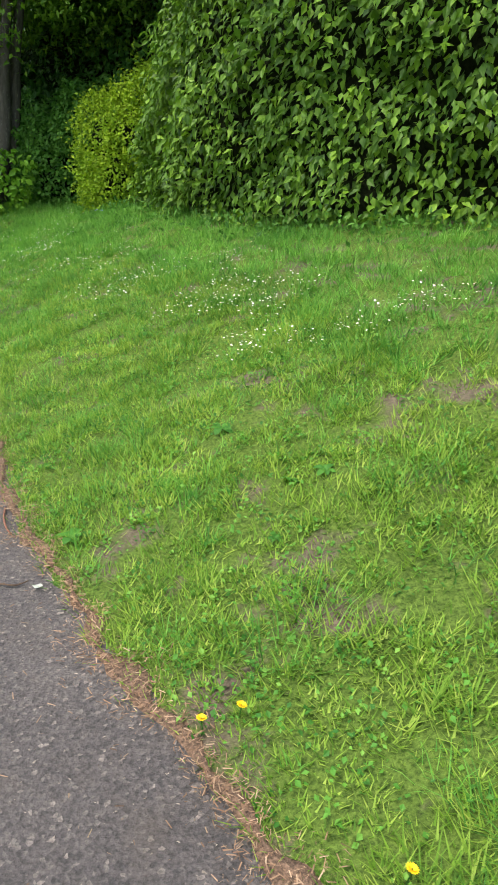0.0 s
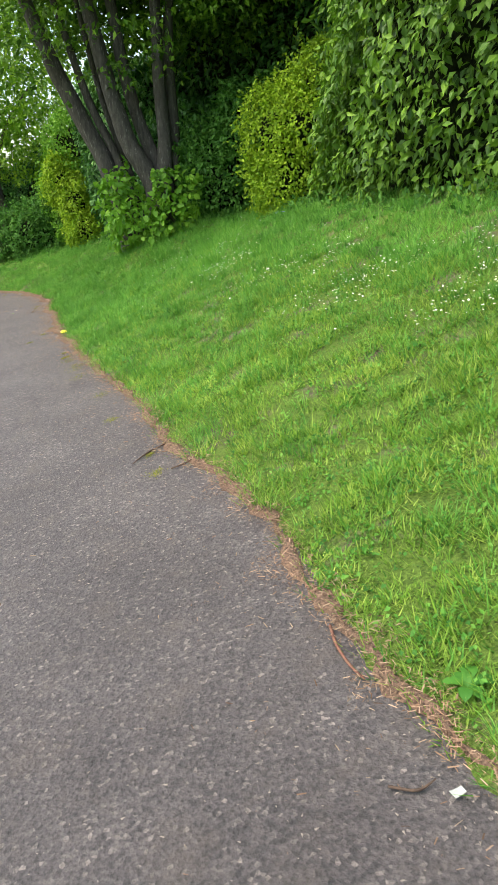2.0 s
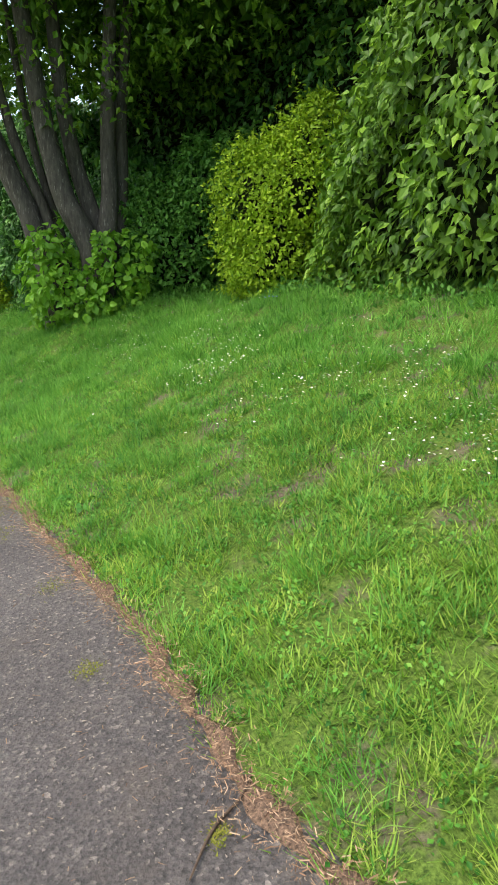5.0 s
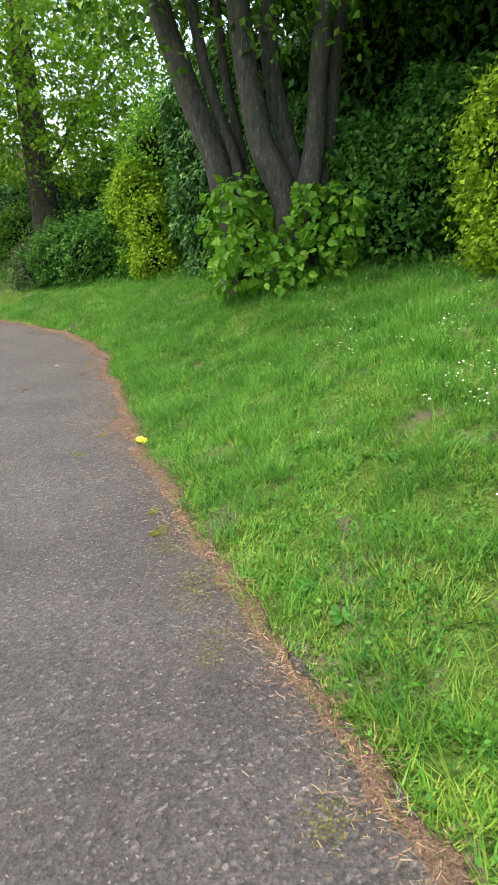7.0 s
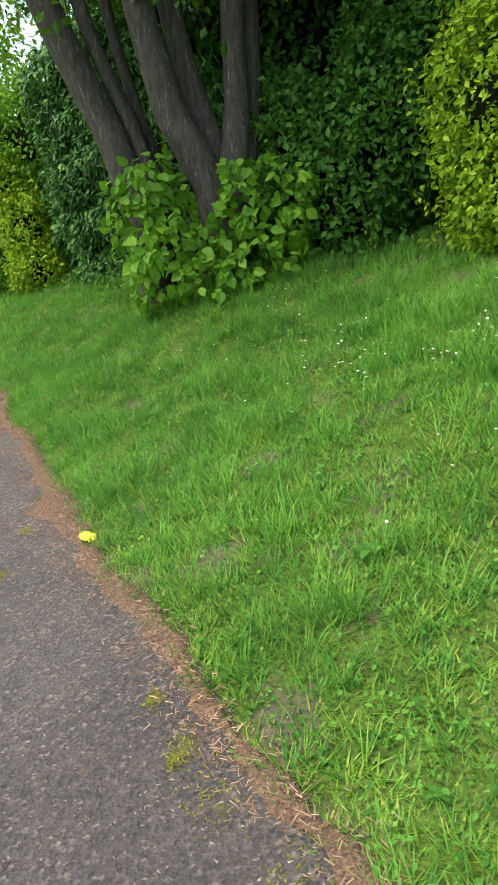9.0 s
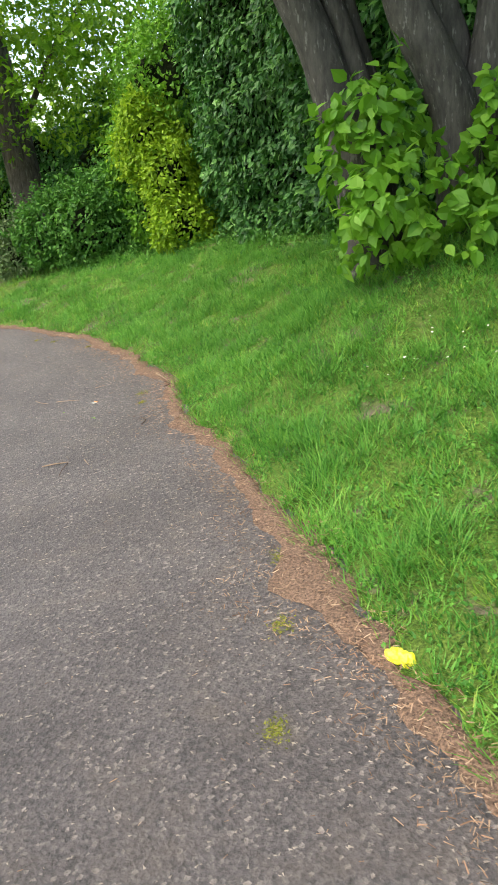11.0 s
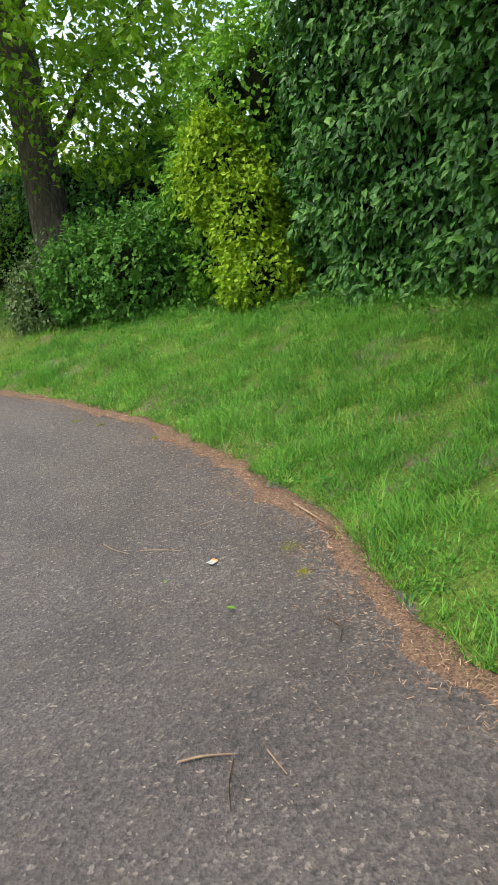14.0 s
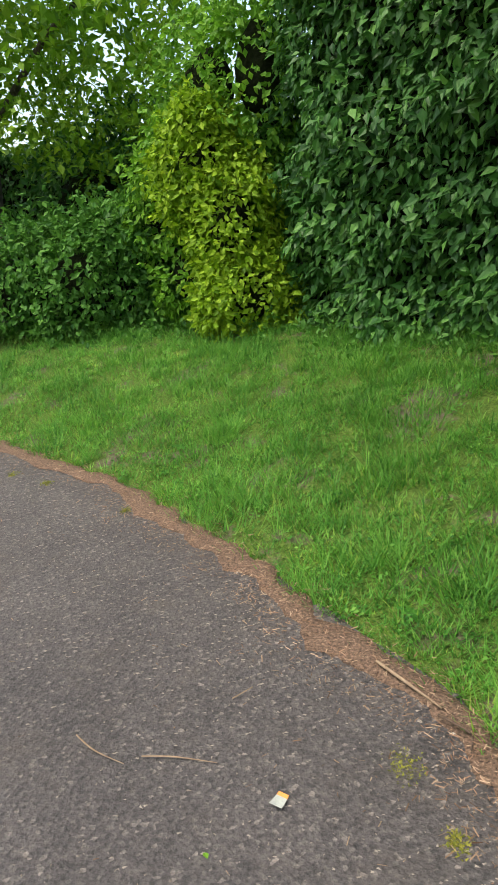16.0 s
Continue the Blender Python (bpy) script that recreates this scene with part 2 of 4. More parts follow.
LEAF = [(0, 0, 0), (-0.30, 0.24, 0.07), (-0.36, 0.52, 0.06), (0, 1.0, -0.06), (0.36, 0.52, 0.06), (0.30, 0.24, 0.07), (0, 0.48, 0.0)]
PLAIN = [(0, 0, 0), (-0.29, 0.4, 0.09), (0, 1, -0.06), (0.29, 0.4, 0.09), (0, 0.45, 0)]
PLAIN_TRIS = [(0, 4, 1), (1, 4, 2), (2, 4, 3), (3, 4, 0)]
LEAF_TRIS = [(0, 6, 1), (1, 6, 2), (2, 6, 3), (3, 6, 4), (4, 6, 5), (5, 6, 0)]
SLIM = [(0, 0, 0), (-0.31, 0.48, 0.08), (0, 1, -0.05), (0.31, 0.48, 0.08)]
SLIM_TRIS = [(0, 2, 1), (0, 3, 2)]
BLADE = [(-0.5, 0, 0), (0.5, 0, 0), (-0.36, 0.55, 0.10), (0.36, 0.55, 0.10), (0, 1, 0.42)]
BLADE_TRIS = [(0, 1, 3), (0, 3, 2), (2, 3, 4)]
SHORT = [(-0.5, 0, 0), (0.5, 0, 0), (0, 1, 0.25)]
SHORT_TRIS = [(0, 1, 2)]


def leaves(name, points, normals, size, mat, big=True, droop=0.8, spread=0.55):
    """Leaves at points on a plant's outside: tips hang down and out."""
    n = len(points)
    tip = normals * 0.45 + np.array([0, 0, -droop]) + rng.normal(0, spread, (n, 3))
    face = normals + np.array([0, 0, 0.55]) + rng.normal(0, spread * 0.8, (n, 3))
    sizes = size * rng.uniform(0.65, 1.25, n)
    axes = frames_along(tip, unit(face), sizes)
    tone = np.clip(rng.normal(0.5, 0.24, n), 0, 1)
    shape, tris = {True: (LEAF, LEAF_TRIS), False: (SLIM, SLIM_TRIS), None: (PLAIN, PLAIN_TRIS)}[big]
    ob = scattered(name, shape, tris, points, axes, tone, mat)
    return tagged(ob, kind="stuff")


def rooted(name, x, y, z, label, category, group="", kind=""):
    ob = new(name)
    ob.matrix_world = pose(x, y, z)
    return tagged(ob, label, category, group, kind)


def under(child, root):
    """Makes child a part of root and keeps it where it is."""
    child.parent = root
    child.matrix_parent_inverse = root.matrix_world.inverted()
    return child


def lump(x, y, z):
    """Uneven bulges of a plant's outline."""
    return (np.sin(2.3 * x + 1.1 * z) * np.sin(1.9 * y + 0.7) + 0.7 * np.sin(4.7 * z + 2.9 * x) * np.sin(4.1 * y - 1.3 * z) + 0.4 * np.sin(9.1 * x + 8.3 * z + 7.7 * y))


def blob_core(name, centre, radii, root, mat=None, shrink=0.52):
    # A dark hull for the inner twigs, its colour holding their shade.
    bm = bmesh.new()
    bmesh.ops.create_icosphere(bm, subdivisions=2, radius=1)
    for v in bm.verts:
        p = np.array(v.co) * radii
        q = p + centre
        v.co = Vector(q - centre) * (shrink + 0.03 * lump(*q))
    me = bpy.data.meshes.new(name)
    bm.to_mesh(me)
    bm.free()
    me.materials.append(mat or TWIG_SHADE)
    ob = new(name, me)
    ob.matrix_world = pose(*centre)
    return under(ob, root)


def blob_points(n, centre, radii, bottom):
    """Points and outward normals on an uneven rounded mass, none under the ground."""
    d = unit(rng.normal(0, 1, (n * 2, 3)))
    p = d * radii
    q = p + centre
    grow = 1 + 0.05 * lump(q[:, 0], q[:, 1], q[:, 2]) + 0.06 * rng.exponential(1.0, len(q)) - 0.2 * rng.random(len(q)) ** 2
    q = centre + p * grow[:, None]
    normal = unit(d / radii)
    keep = q[:, 2] > bottom
    return q[keep][:n], normal[keep][:n]


def bush(name, blobs, count, size, mat, label, category, big=False, droop=0.5, inside=True):
    """A bush: rounded masses of leaves round a core of twigs and painted shade. blobs: centre and radii."""
    cx, cy = blobs[0][0][:2]
    gz = ground_at(cx, cy)
    root = rooted(name, cx, cy, gz, label, category)
    masses = []
    for c, r in blobs:
        c, r = np.array(c, float), np.array(r, float)
        masses.append((c, r, True))
        for _ in range(9):
            d = unit(rng.normal(0, 1, 3) + (0, -0.3, 0.15))
            masses.append((c + d * r * rng.uniform(0.62, 0.88), r * rng.uniform(0.28, 0.48), False))
    area = [r[0] * r[2] + r[1] * r[2] + r[0] * r[1] for _, r, _ in masses]
    found, facing = [], []
    for (c, r, main), a in zip(masses, area):
        if inside and main:
            blob_core("twig_shade_core", c, r, root)
        q, nrm = blob_points(int(count * a / sum(area)), c, r, gz - 0.1)
        free = np.ones(len(q), bool)
        for c2, r2, _ in masses:
            if c2 is not c:
                free &= (((q - c2) / r2) ** 2).sum(-1) > 0.55
        found.append(q[free])
        facing.append(nrm[free])
    q, nrm = np.concatenate(found), np.concatenate(facing)
    pick = rng.integers(0, len(q), max(12, len(q) // 45))
    way = unit(nrm[pick] + (0, 0, 0.7) + rng.normal(0, 0.35, (len(pick), 3)))
    reach = rng.uniform(0.1, 0.3, (len(pick), 1, 1)) * np.linspace(0.2, 1, 8)[None, :, None]
    sprig = (q[pick][:, None] + way[:, None] * reach + rng.normal(0, 0.015, (len(pick), 8, 3))).reshape(-1, 3)
    q, nrm = np.r_[q, sprig], np.r_[nrm, np.repeat(nrm[pick], 8, 0)]
    under(leaves("foliage", q, nrm, size, mat, big, droop, 0.7), root)
    return root


def hedge(name, line, tops, count, size, mat, label, big=True, droop=0.9, thick=0.9, lean=0.12):
    """A hedge along a line on the ground: an uneven face of leaves before a core of twigs and painted shade."""
    line, tops = np.array(line, float), np.array(tops, float)
    step = np.r_[0, np.cumsum(np.hypot(*np.diff(line, axis=0).T))]
    at = lambda u: (np.interp(u, step, line[:, 0]), np.interp(u, step, line[:, 1]), np.interp(u, step, tops))
    root = rooted(name, line[0, 0], line[0, 1], ground_at(*line[0]), label, "hedge")

    def face(u, v, depth):
        x, y, top = at(u)
        x2, y2, _ = at(np.minimum(u + 0.15, step[-1]))
        x1, y1, _ = at(np.maximum(u - 0.15, 0))
        nx, ny = -(y2 - y1), x2 - x1
        r = np.hypot(nx, ny)
        nx, ny = nx / r, ny / r
        base = height(x, y)
        z = base + 0.02 + v * (top - base)
        out = 0.15 * lump(x, y, z) + 0.08 * lump(2.3 * x, 2.3 * y, 2.3 * z) - depth + lean * np.sin(v * 3.0) - 0.35 * np.clip(v - 0.8, 0, 1)
        return np.stack([x + nx * out, y + ny * out, z], -1), np.stack([nx, ny, 0 * nx], -1)

    nu, nv = max(8, int(step[-1] / 0.3)), 14
    u, v = np.meshgrid(np.linspace(0, step[-1], nu), np.linspace(0, 1, nv), indexing="ij")
    front, _ = face(u.ravel(), v.ravel(), 0.32)
    back, _ = face(u.ravel(), v.ravel(), thick)
    verts = np.r_[front, back]
    faces, m = [], nu * nv
    for i in range(nu - 1):
        for j in range(nv - 1):
            a, b, c, d = i * nv + j, (i + 1) * nv + j, (i + 1) * nv + j + 1, i * nv + j + 1
            faces += [(a, b, c, d), (m + d, m + c, m + b, m + a)]
        faces.append((i * nv + nv - 1, (i + 1) * nv + nv - 1, m + (i + 1) * nv + nv - 1, m + i * nv + nv - 1))
    for i in (0, nu - 1):
        for j in range(nv - 1):
            faces.append((i * nv + j, i * nv + j + 1, m + i * nv + j + 1, m + i * nv + j))
    # Closed dark hull: twigs and the shade between them, as one colour.
    under(mesh_object("twig_shade_core", verts, faces, TWIG_SHADE), root)
    n = count
    q, nrm = face(rng.uniform(0, step[-1], n), rng.random(n), 0.38 * rng.random(n) ** 1.3 - 0.08)
    under(leaves("foliage", q, nrm, size, mat, big, droop, 0.58), root)
    n = int(260 * step[-1])
    q, nrm = face(rng.uniform(0, step[-1], n), rng.uniform(0.96, 1.04, n), rng.uniform(0, thick, n))
    under(leaves("top_foliage", q + (0, 0, 0.03), nrm * 0.2 + (0, 0, 1.0), size * 1.5, mat, False, 0.0, 0.4), root)
    q, nrm = face(rng.uniform(0, step[-1], n), rng.random(n), np.full(n, thick + 0.03))
    under(leaves("back_foliage", q, -nrm, size * 1.5, mat, False, droop, 0.5), root)
    return root


def tube(name, points, radii, mat, sides=12, knobs=0.05):
    """A tapered stem through points, with slightly uneven girth."""
    p, r = np.array(points, float), np.array(radii, float)
    t = np.linspace(0, len(p) - 1, (len(p) - 1) * 6 + 1)
    i = np.minimum(t.astype(int), len(p) - 2)
    f = (t - i)[:, None]
    a, b = p[i], p[i + 1]
    before, after = p[np.maximum(i - 1, 0)], p[np.minimum(i + 2, len(p) - 1)]
    c = 0.5 * (2 * a + (b - before) * f + (2 * before - 5 * a + 4 * b - after) * f**2 + (3 * a - before - 3 * b + after) * f**3)
    rad = np.interp(t, range(len(r)), r)
    way = unit(np.gradient(c, axis=0))
    ref = np.array([0.0, 1.0, 0.05])
    xa = unit(np.cross(way, ref))
    ya = np.cross(xa, way)
    ang = np.linspace(0, 2 * np.pi, sides, endpoint=False)
    ring = rad[:, None] * (1 + knobs * np.sin(3 * ang[None] + 2.2 * t[:, None]) + knobs * 0.6 * np.sin(5 * ang[None] - 3.1 * t[:, None]))
    verts = c[:, None] + ring[..., None] * (np.cos(ang)[None, :, None] * xa[:, None] + np.sin(ang)[None, :, None] * ya[:, None])
    n = len(c)
    faces = [(k * sides + j, k * sides + (j + 1) % sides, (k + 1) * sides + (j + 1) % sides, (k + 1) * sides + j) for k in range(n - 1) for j in range(sides)]
    faces += [tuple(range(sides))[::-1], tuple((n - 1) * sides + j for j in range(sides))]
    return mesh_object(name, verts.reshape(-1, 3), faces, mat, smooth=True)


def spray_points(n_sprays, per, low, high, length=0.5):
    """Leaves along drooping sprays of twig inside a box: points and normals."""
    o = rng.uniform(low, high, (n_sprays, 3))
    d = rng.normal(0, 1, (n_sprays, 3)) * (1, 1, 0.35)
    d = unit(d)
    f = rng.random((n_sprays, per, 1))
    q = o[:, None] + d[:, None] * f * length + rng.normal(0, 0.07, (n_sprays, per, 3))
    q[..., 2] -= 0.25 * f[..., 0] ** 2 * length
    nrm = rng.normal(0, 0.5, q.shape) + (0, 0, 0.8)
    return q.reshape(-1, 3), unit(nrm.reshape(-1, 3))


# ---- ground, path ----
def land():
    """The grass ground in one sheet that reaches the horizon, finer beside the path."""
    xs = np.unique(np.r_[np.linspace(-900, -60, 8), np.linspace(-60, -16, 12), np.arange(-16, 9.01, 0.25), np.linspace(9, 60, 12), np.linspace(60, 900, 8)])
    ys = np.unique(np.r_[np.linspace(-900, -50, 8), np.linspace(-50, -4, 12), np.arange(-4, 30.01, 0.25), np.linspace(30, 80, 12), np.linspace(80, 900, 8)])
    x, y = np.meshgrid(xs, ys, indexing="ij")
    s = side(x.ravel(), y.ravel()).reshape(x.shape)
    z = height(x, y, s)
    z = z - np.where((s < -0.08) & (s > -3.4), 0.05, 0.0)
    nx, ny = x.shape
    i, j = np.meshgrid(np.arange(nx - 1), np.arange(ny - 1), indexing="ij")
    a = (i * ny + j).ravel()
    faces = np.stack([a, a + ny, a + ny + 1, a + 1], -1)
    ob = mesh_object("ground", np.stack([x, y, z], -1).reshape(-1, 3), faces.tolist(), SOIL, smooth=True)
    return tagged(ob, "sloping grass bank with bare soil patches", "ground", kind="structure")


def edge_line(step=0.08, y0=-14.0, y1=34.0):
    y = np.arange(y0, y1, step)
    x = np.interp(y, EY, EX)
    pad = max(2, round(0.2 / step))
    kernel = np.ones(2 * pad + 1) / (2 * pad + 1)
    xs = np.convolve(np.r_[np.full(pad, x[0]), x, np.full(pad, x[-1])], kernel, "valid")
    xs[:pad], xs[-pad:] = x[:pad], x[-pad:]
    span = round(1.6 / step)
    wide = np.convolve(np.pad(x, span, "edge"), np.ones(2 * span + 1) / (2 * span + 1), "valid")
    way = unit(np.stack([np.gradient(wide), np.gradient(y)], -1))
    way[: 2 * span], way[-2 * span :] = way[2 * span], way[-2 * span - 1]
    return np.stack([xs, y], -1), np.stack([way[:, 1], -way[:, 0]], -1)


def path_strip():
    p, nrm = edge_line()
    wide = np.stack([np.convolve(np.pad(nrm[:, k], 40, "edge"), np.ones(81) / 81, "valid") for k in (0, 1)], -1)
    wide = unit(wide)
    offs = np.r_[0.10, 0.02, -0.06, -0.15, -0.3, -0.6, -1.0, -1.6, -2.3, -3.2, -3.5]
    rag = 0.035 * waves(p[:, 0], p[:, 1], 0.5, 2) + 0.02 * waves(p[:, 0], p[:, 1], 0.17, 5)
    rows = []
    for o in offs:
        q = p + nrm * min(o, 0.1) if o > -0.5 else p + nrm * -0.5 + wide * (o + 0.5)
        if o >= 0.0:
            q = q + nrm * rag[:, None]
        z = 0.045 + 0.1 * np.maximum(o, -3) + 0.003 * waves(q[:, 0], q[:, 1], 1.7, 1)
        if o == 0.10:
            z = z - 0.06
        rows.append(np.c_[q, z])
    v = np.stack(rows, 1)
    n, m = v.shape[:2]
    faces = [(a * m + b, (a + 1) * m + b, (a + 1) * m + b + 1, a * m + b + 1) for a in range(n - 1) for b in range(m - 1)]
    ob = mesh_object("path", v.reshape(-1, 3), [f[::-1] for f in faces], ASPHALT, smooth=True)
    return tagged(ob, "worn dark grey asphalt footpath", "path", kind="structure")


land()
path_strip()


# ---- plants along the bank ----
hedge("hedge", [(8.6, 2.0), (6.4, 4.4), (4.3, 6.5), (3.4, 7.4), (2.55, 8.4), (1.7, 10.2), (1.38, 11.4), (1.3, 12.6), (1.4, 13.6)],
      [4.6, 4.6, 4.6, 4.5, 4.4, 4.2, 3.6, 3.0, 2.6], 24000, 0.112, LIME_LEAF, "tall bright green broad-leaved hedge above the grass bank", None)
bush("golden_bush", [((0.72, 13.45, 1.75), (0.62, 0.6, 0.75)), ((0.95, 13.4, 2.45), (0.6, 0.6, 0.85)), ((0.5, 13.55, 2.4), (0.52, 0.55, 0.7)), ((1.15, 13.4, 2.9), (0.45, 0.5, 0.6))], 30000, 0.062, GOLD_LEAF,
     "yellow-green golden privet bush in the hedge", "bush")
bush("green_shrub", [((-0.5, 15.15, 1.75), (0.75, 0.55, 0.85)), ((0.0, 15.05, 2.4), (0.6, 0.55, 0.85)), ((-0.85, 15.3, 2.2), (0.4, 0.45, 0.7)), ((0.35, 14.9, 2.8), (0.45, 0.4, 0.6))], 22000, 0.085, SHRUB_LEAF,
     "mid green leafy shrub beside the tree", "bush")
hedge("evergreen_hedge", [(-0.9, 16.3), (-1.7, 16.9), (-2.4, 17.8), (-3.1, 19.0), (-3.75, 19.85), (-4.0, 20.4), (-4.1, 21.0)],
      [3.0, 3.4, 4.0, 4.5, 4.5, 4.2, 3.8], 25000, 0.105, DARK_LEAF, "dense dark glossy evergreen hedge", None, 0.8)
bush("golden_shrub", [((-4.45, 20.65, 1.2), (0.46, 0.42, 0.5)), ((-4.62, 20.75, 1.85), (0.42, 0.4, 0.6)), ((-4.95, 20.95, 2.45), (0.42, 0.4, 0.55))], 18000, 0.075, GOLD_LEAF,
     "yellow-green privet bush by the dark hedge", "bush")
bush("light_green_shrub", [((-4.4, 20.95, 3.3), (0.5, 0.45, 0.85)), ((-4.9, 21.5, 3.2), (0.5, 0.5, 0.8)), ((-4.2, 21.2, 2.6), (0.45, 0.4, 0.9)), ((-5.2, 21.5, 2.2), (0.5, 0.45, 0.8)), ((-5.0, 21.3, 1.4), (0.4, 0.4, 0.6))], 15000, 0.085, SUCKER_LEAF,
     "fresh light green shrub above the golden one", "bush")
bush("broad_green_bush", [((-6.1, 21.95, 1.2), (0.95, 0.7, 0.8)), ((-5.4, 21.9, 1.6), (0.7, 0.6, 0.75)), ((-6.9, 22.0, 1.1), (0.5, 0.5, 0.7))], 22000, 0.08, SHRUB_LEAF,
     "rounded mid green bush on the bank", "bush")
bush("pale_bush", [((-7.55, 22.2, 0.9), (0.48, 0.42, 0.6))], 4500, 0.07, PALE_LEAF, "small pale grey-green bush under the tree", "bush")
bush("far_bush", [((-6.7, 25.6, 1.3), (0.8, 0.8, 1.0)), ((-9.8, 27.6, 1.3), (1.2, 0.8, 1.2)), ((-12.2, 28.6, 1.3), (1.2, 0.8, 1.2))], 14000, 0.09, SUCKER_LEAF,
     "light green bush between the trees", "bush")


hedge("evergreen_thicket", [(3.6, 9.8), (2.9, 11.6), (2.2, 13.2), (1.5, 14.9), (0.6, 16.4), (-0.4, 17.4), (-1.6, 18.4), (-2.6, 19.8), (-3.2, 21.2)],
      [5.8, 5.8, 5.8, 5.8, 5.8, 5.6, 5.2, 4.4, 3.8], 15000, 0.13, DARK_LEAF, "tall dark shaded evergreen thicket behind the bushes", None, 0.6, 1.5, 0.3)


# Added dark leaves that stand in for the shaded gap under the crown.
bush("shade_filler_bush", [((-6.5, 24.5, 2.2), (1.1, 0.7, 1.1)), ((-5.6, 24.0, 2.2), (1.0, 0.6, 1.2))], 7000, 0.11, DARK_LEAF,
     "dark leaf mass added for the shaded gap under the tree", "bush")

# Another added dark mass, in place of the deep shade beneath the trees.
hedge("shade_filler_thicket", [(-4.4, 23.2), (-5.6, 25.2), (-7.4, 26.4), (-9.6, 27.4), (-12.0, 29.0)], [3.2, 3.3, 3.2, 3.0, 2.8], 9000, 0.12, DARK_LEAF,
      "dark leafy mass added for the deep shade round the bend", None, 0.6, 1.2, 0.2)

# ---- the many-stemmed tree ----
def crown(root, sprays, per, low, high, size, mat, big=None):
    q, nrm = spray_points(sprays, per, low, high)
    under(leaves("foliage", q, nrm, size, mat, big, 0.5, 0.5), root)


tree = rooted("tree", -1.75, 14.95, ground_at(-1.75, 14.95), "many-stemmed tree with smooth grey lichen-spotted bark", "tree")
STEMS = [
    ([(-2.2, 15.15, 0.8), (-2.32, 15.25, 1.6), (-2.53, 15.3, 2.36), (-2.7, 15.3, 2.78), (-3.04, 15.3, 3.6), (-3.22, 15.25, 4.1), (-3.95, 15.1, 6.6)], (0.21, 0.17, 0.15, 0.145, 0.14, 0.13, 0.08)),
    ([(-2.1, 15.25, 0.8), (-2.2, 15.3, 1.8), (-2.33, 15.35, 2.44), (-2.59, 15.35, 3.11), (-2.8, 15.35, 3.86), (-3.3, 15.3, 6.2)], (0.1, 0.085, 0.075, 0.07, 0.065, 0.04)),
    ([(-2.0, 15.4, 0.8), (-2.12, 15.5, 2.0), (-2.32, 15.5, 2.74), (-2.53, 15.5, 3.69), (-2.8, 15.5, 5.8)], (0.07, 0.06, 0.055, 0.05, 0.03)),
    ([(-1.58, 14.9, 0.8), (-1.62, 14.88, 1.45), (-1.67, 14.87, 1.9), (-1.81, 14.85, 2.24), (-1.98, 14.85, 2.58), (-2.08, 14.85, 2.95), (-2.25, 14.85, 3.86), (-2.6, 14.8, 6.4)], (0.26, 0.17, 0.165, 0.155, 0.145, 0.14, 0.125, 0.08)),
    ([(-1.55, 15.05, 1.2), (-1.58, 15.08, 2.1), (-1.74, 15.1, 2.66), (-1.84, 15.1, 3.04), (-1.99, 15.1, 4.03), (-2.15, 15.1, 6.4)], (0.14, 0.115, 0.11, 0.105, 0.1, 0.06)),
    ([(-1.55, 14.95, 1.2), (-1.47, 14.95, 2.0), (-1.4, 14.95, 2.6), (-1.39, 14.95, 3.16), (-1.36, 14.95, 3.77), (-1.2, 15.0, 6.4)], (0.17, 0.14, 0.115, 0.105, 0.1, 0.06)),
    ([(-1.5, 15.1, 1.2), (-1.33, 15.15, 2.1), (-1.25, 15.15, 2.82), (-1.2, 15.15, 4.02), (-0.9, 15.3, 6.2)], (0.14, 0.11, 0.095, 0.09, 0.05)),
]
for pts, radii in STEMS:
    under(tube("stem", pts, radii, BARK, 16, 0.03), tree)
# LIME_LEAF is darker than CROWN_LEAF: the crown's shade is put into its colour.
crown(tree, 800, 12, (-4.6, 13.6, 4.1), (3.5, 18.5, 5.8), 0.12, LIME_LEAF)
crown(tree, 420, 12, (-3.6, 15.8, 4.4), (0.5, 18.5, 6.2), 0.15, LIME_LEAF, False)
crown(tree, 60, 9, (-4.6, 13.8, 3.4), (-0.8, 14.9, 4.4), 0.12, LIME_LEAF)
# Oversized leaves above the view, added to shade what stands behind the stems.
crown(tree, 1900, 10, (-3.8, 12.8, 5.2), (4.5, 18.0, 8.5), 0.27, LIME_LEAF, False)

bush("sucker_growth", [((-2.2, 14.8, 1.75), (0.36, 0.25, 0.45)), ((-2.05, 14.5, 1.35), (0.42, 0.25, 0.33)), ((-1.7, 14.4, 1.18), (0.3, 0.2, 0.2)), ((-1.25, 14.5, 1.75), (0.4, 0.24, 0.4)), ((-1.32, 14.4, 1.35), (0.36, 0.22, 0.28)), ((-2.2, 14.75, 1.12), (0.3, 0.2, 0.22))], 1900, 0.112, SUCKER_LEAF,
     "bright green leafy shoots round the foot of the tree", "shoots", True, 0.8, False)

# Added tree: hidden trunk, carrying the sprays that overhang the hedge.
lime = rooted("tree", 4.6, 11.0, ground_at(4.6, 11.0), "lime tree added behind the hedge for low sprays and crown shade", "tree")
under(tube("trunk", [(4.6, 11.0, 1.2), (4.6, 11.0, 3.0), (4.5, 11.1, 5.0), (4.4, 11.0, 8.0)], (0.3, 0.25, 0.2, 0.1), BARK), lime)
# High crown of oversized leaves, added to shade the hedge and bank.
crown(lime, 1500, 10, (1.3, 7.4, 4.7), (7.0, 14.5, 8.0), 0.24, LIME_LEAF, False)
crown(lime, 26, 9, (1.2, 10.9, 2.9), (1.9, 12.4, 3.9), 0.13, LIME_LEAF)

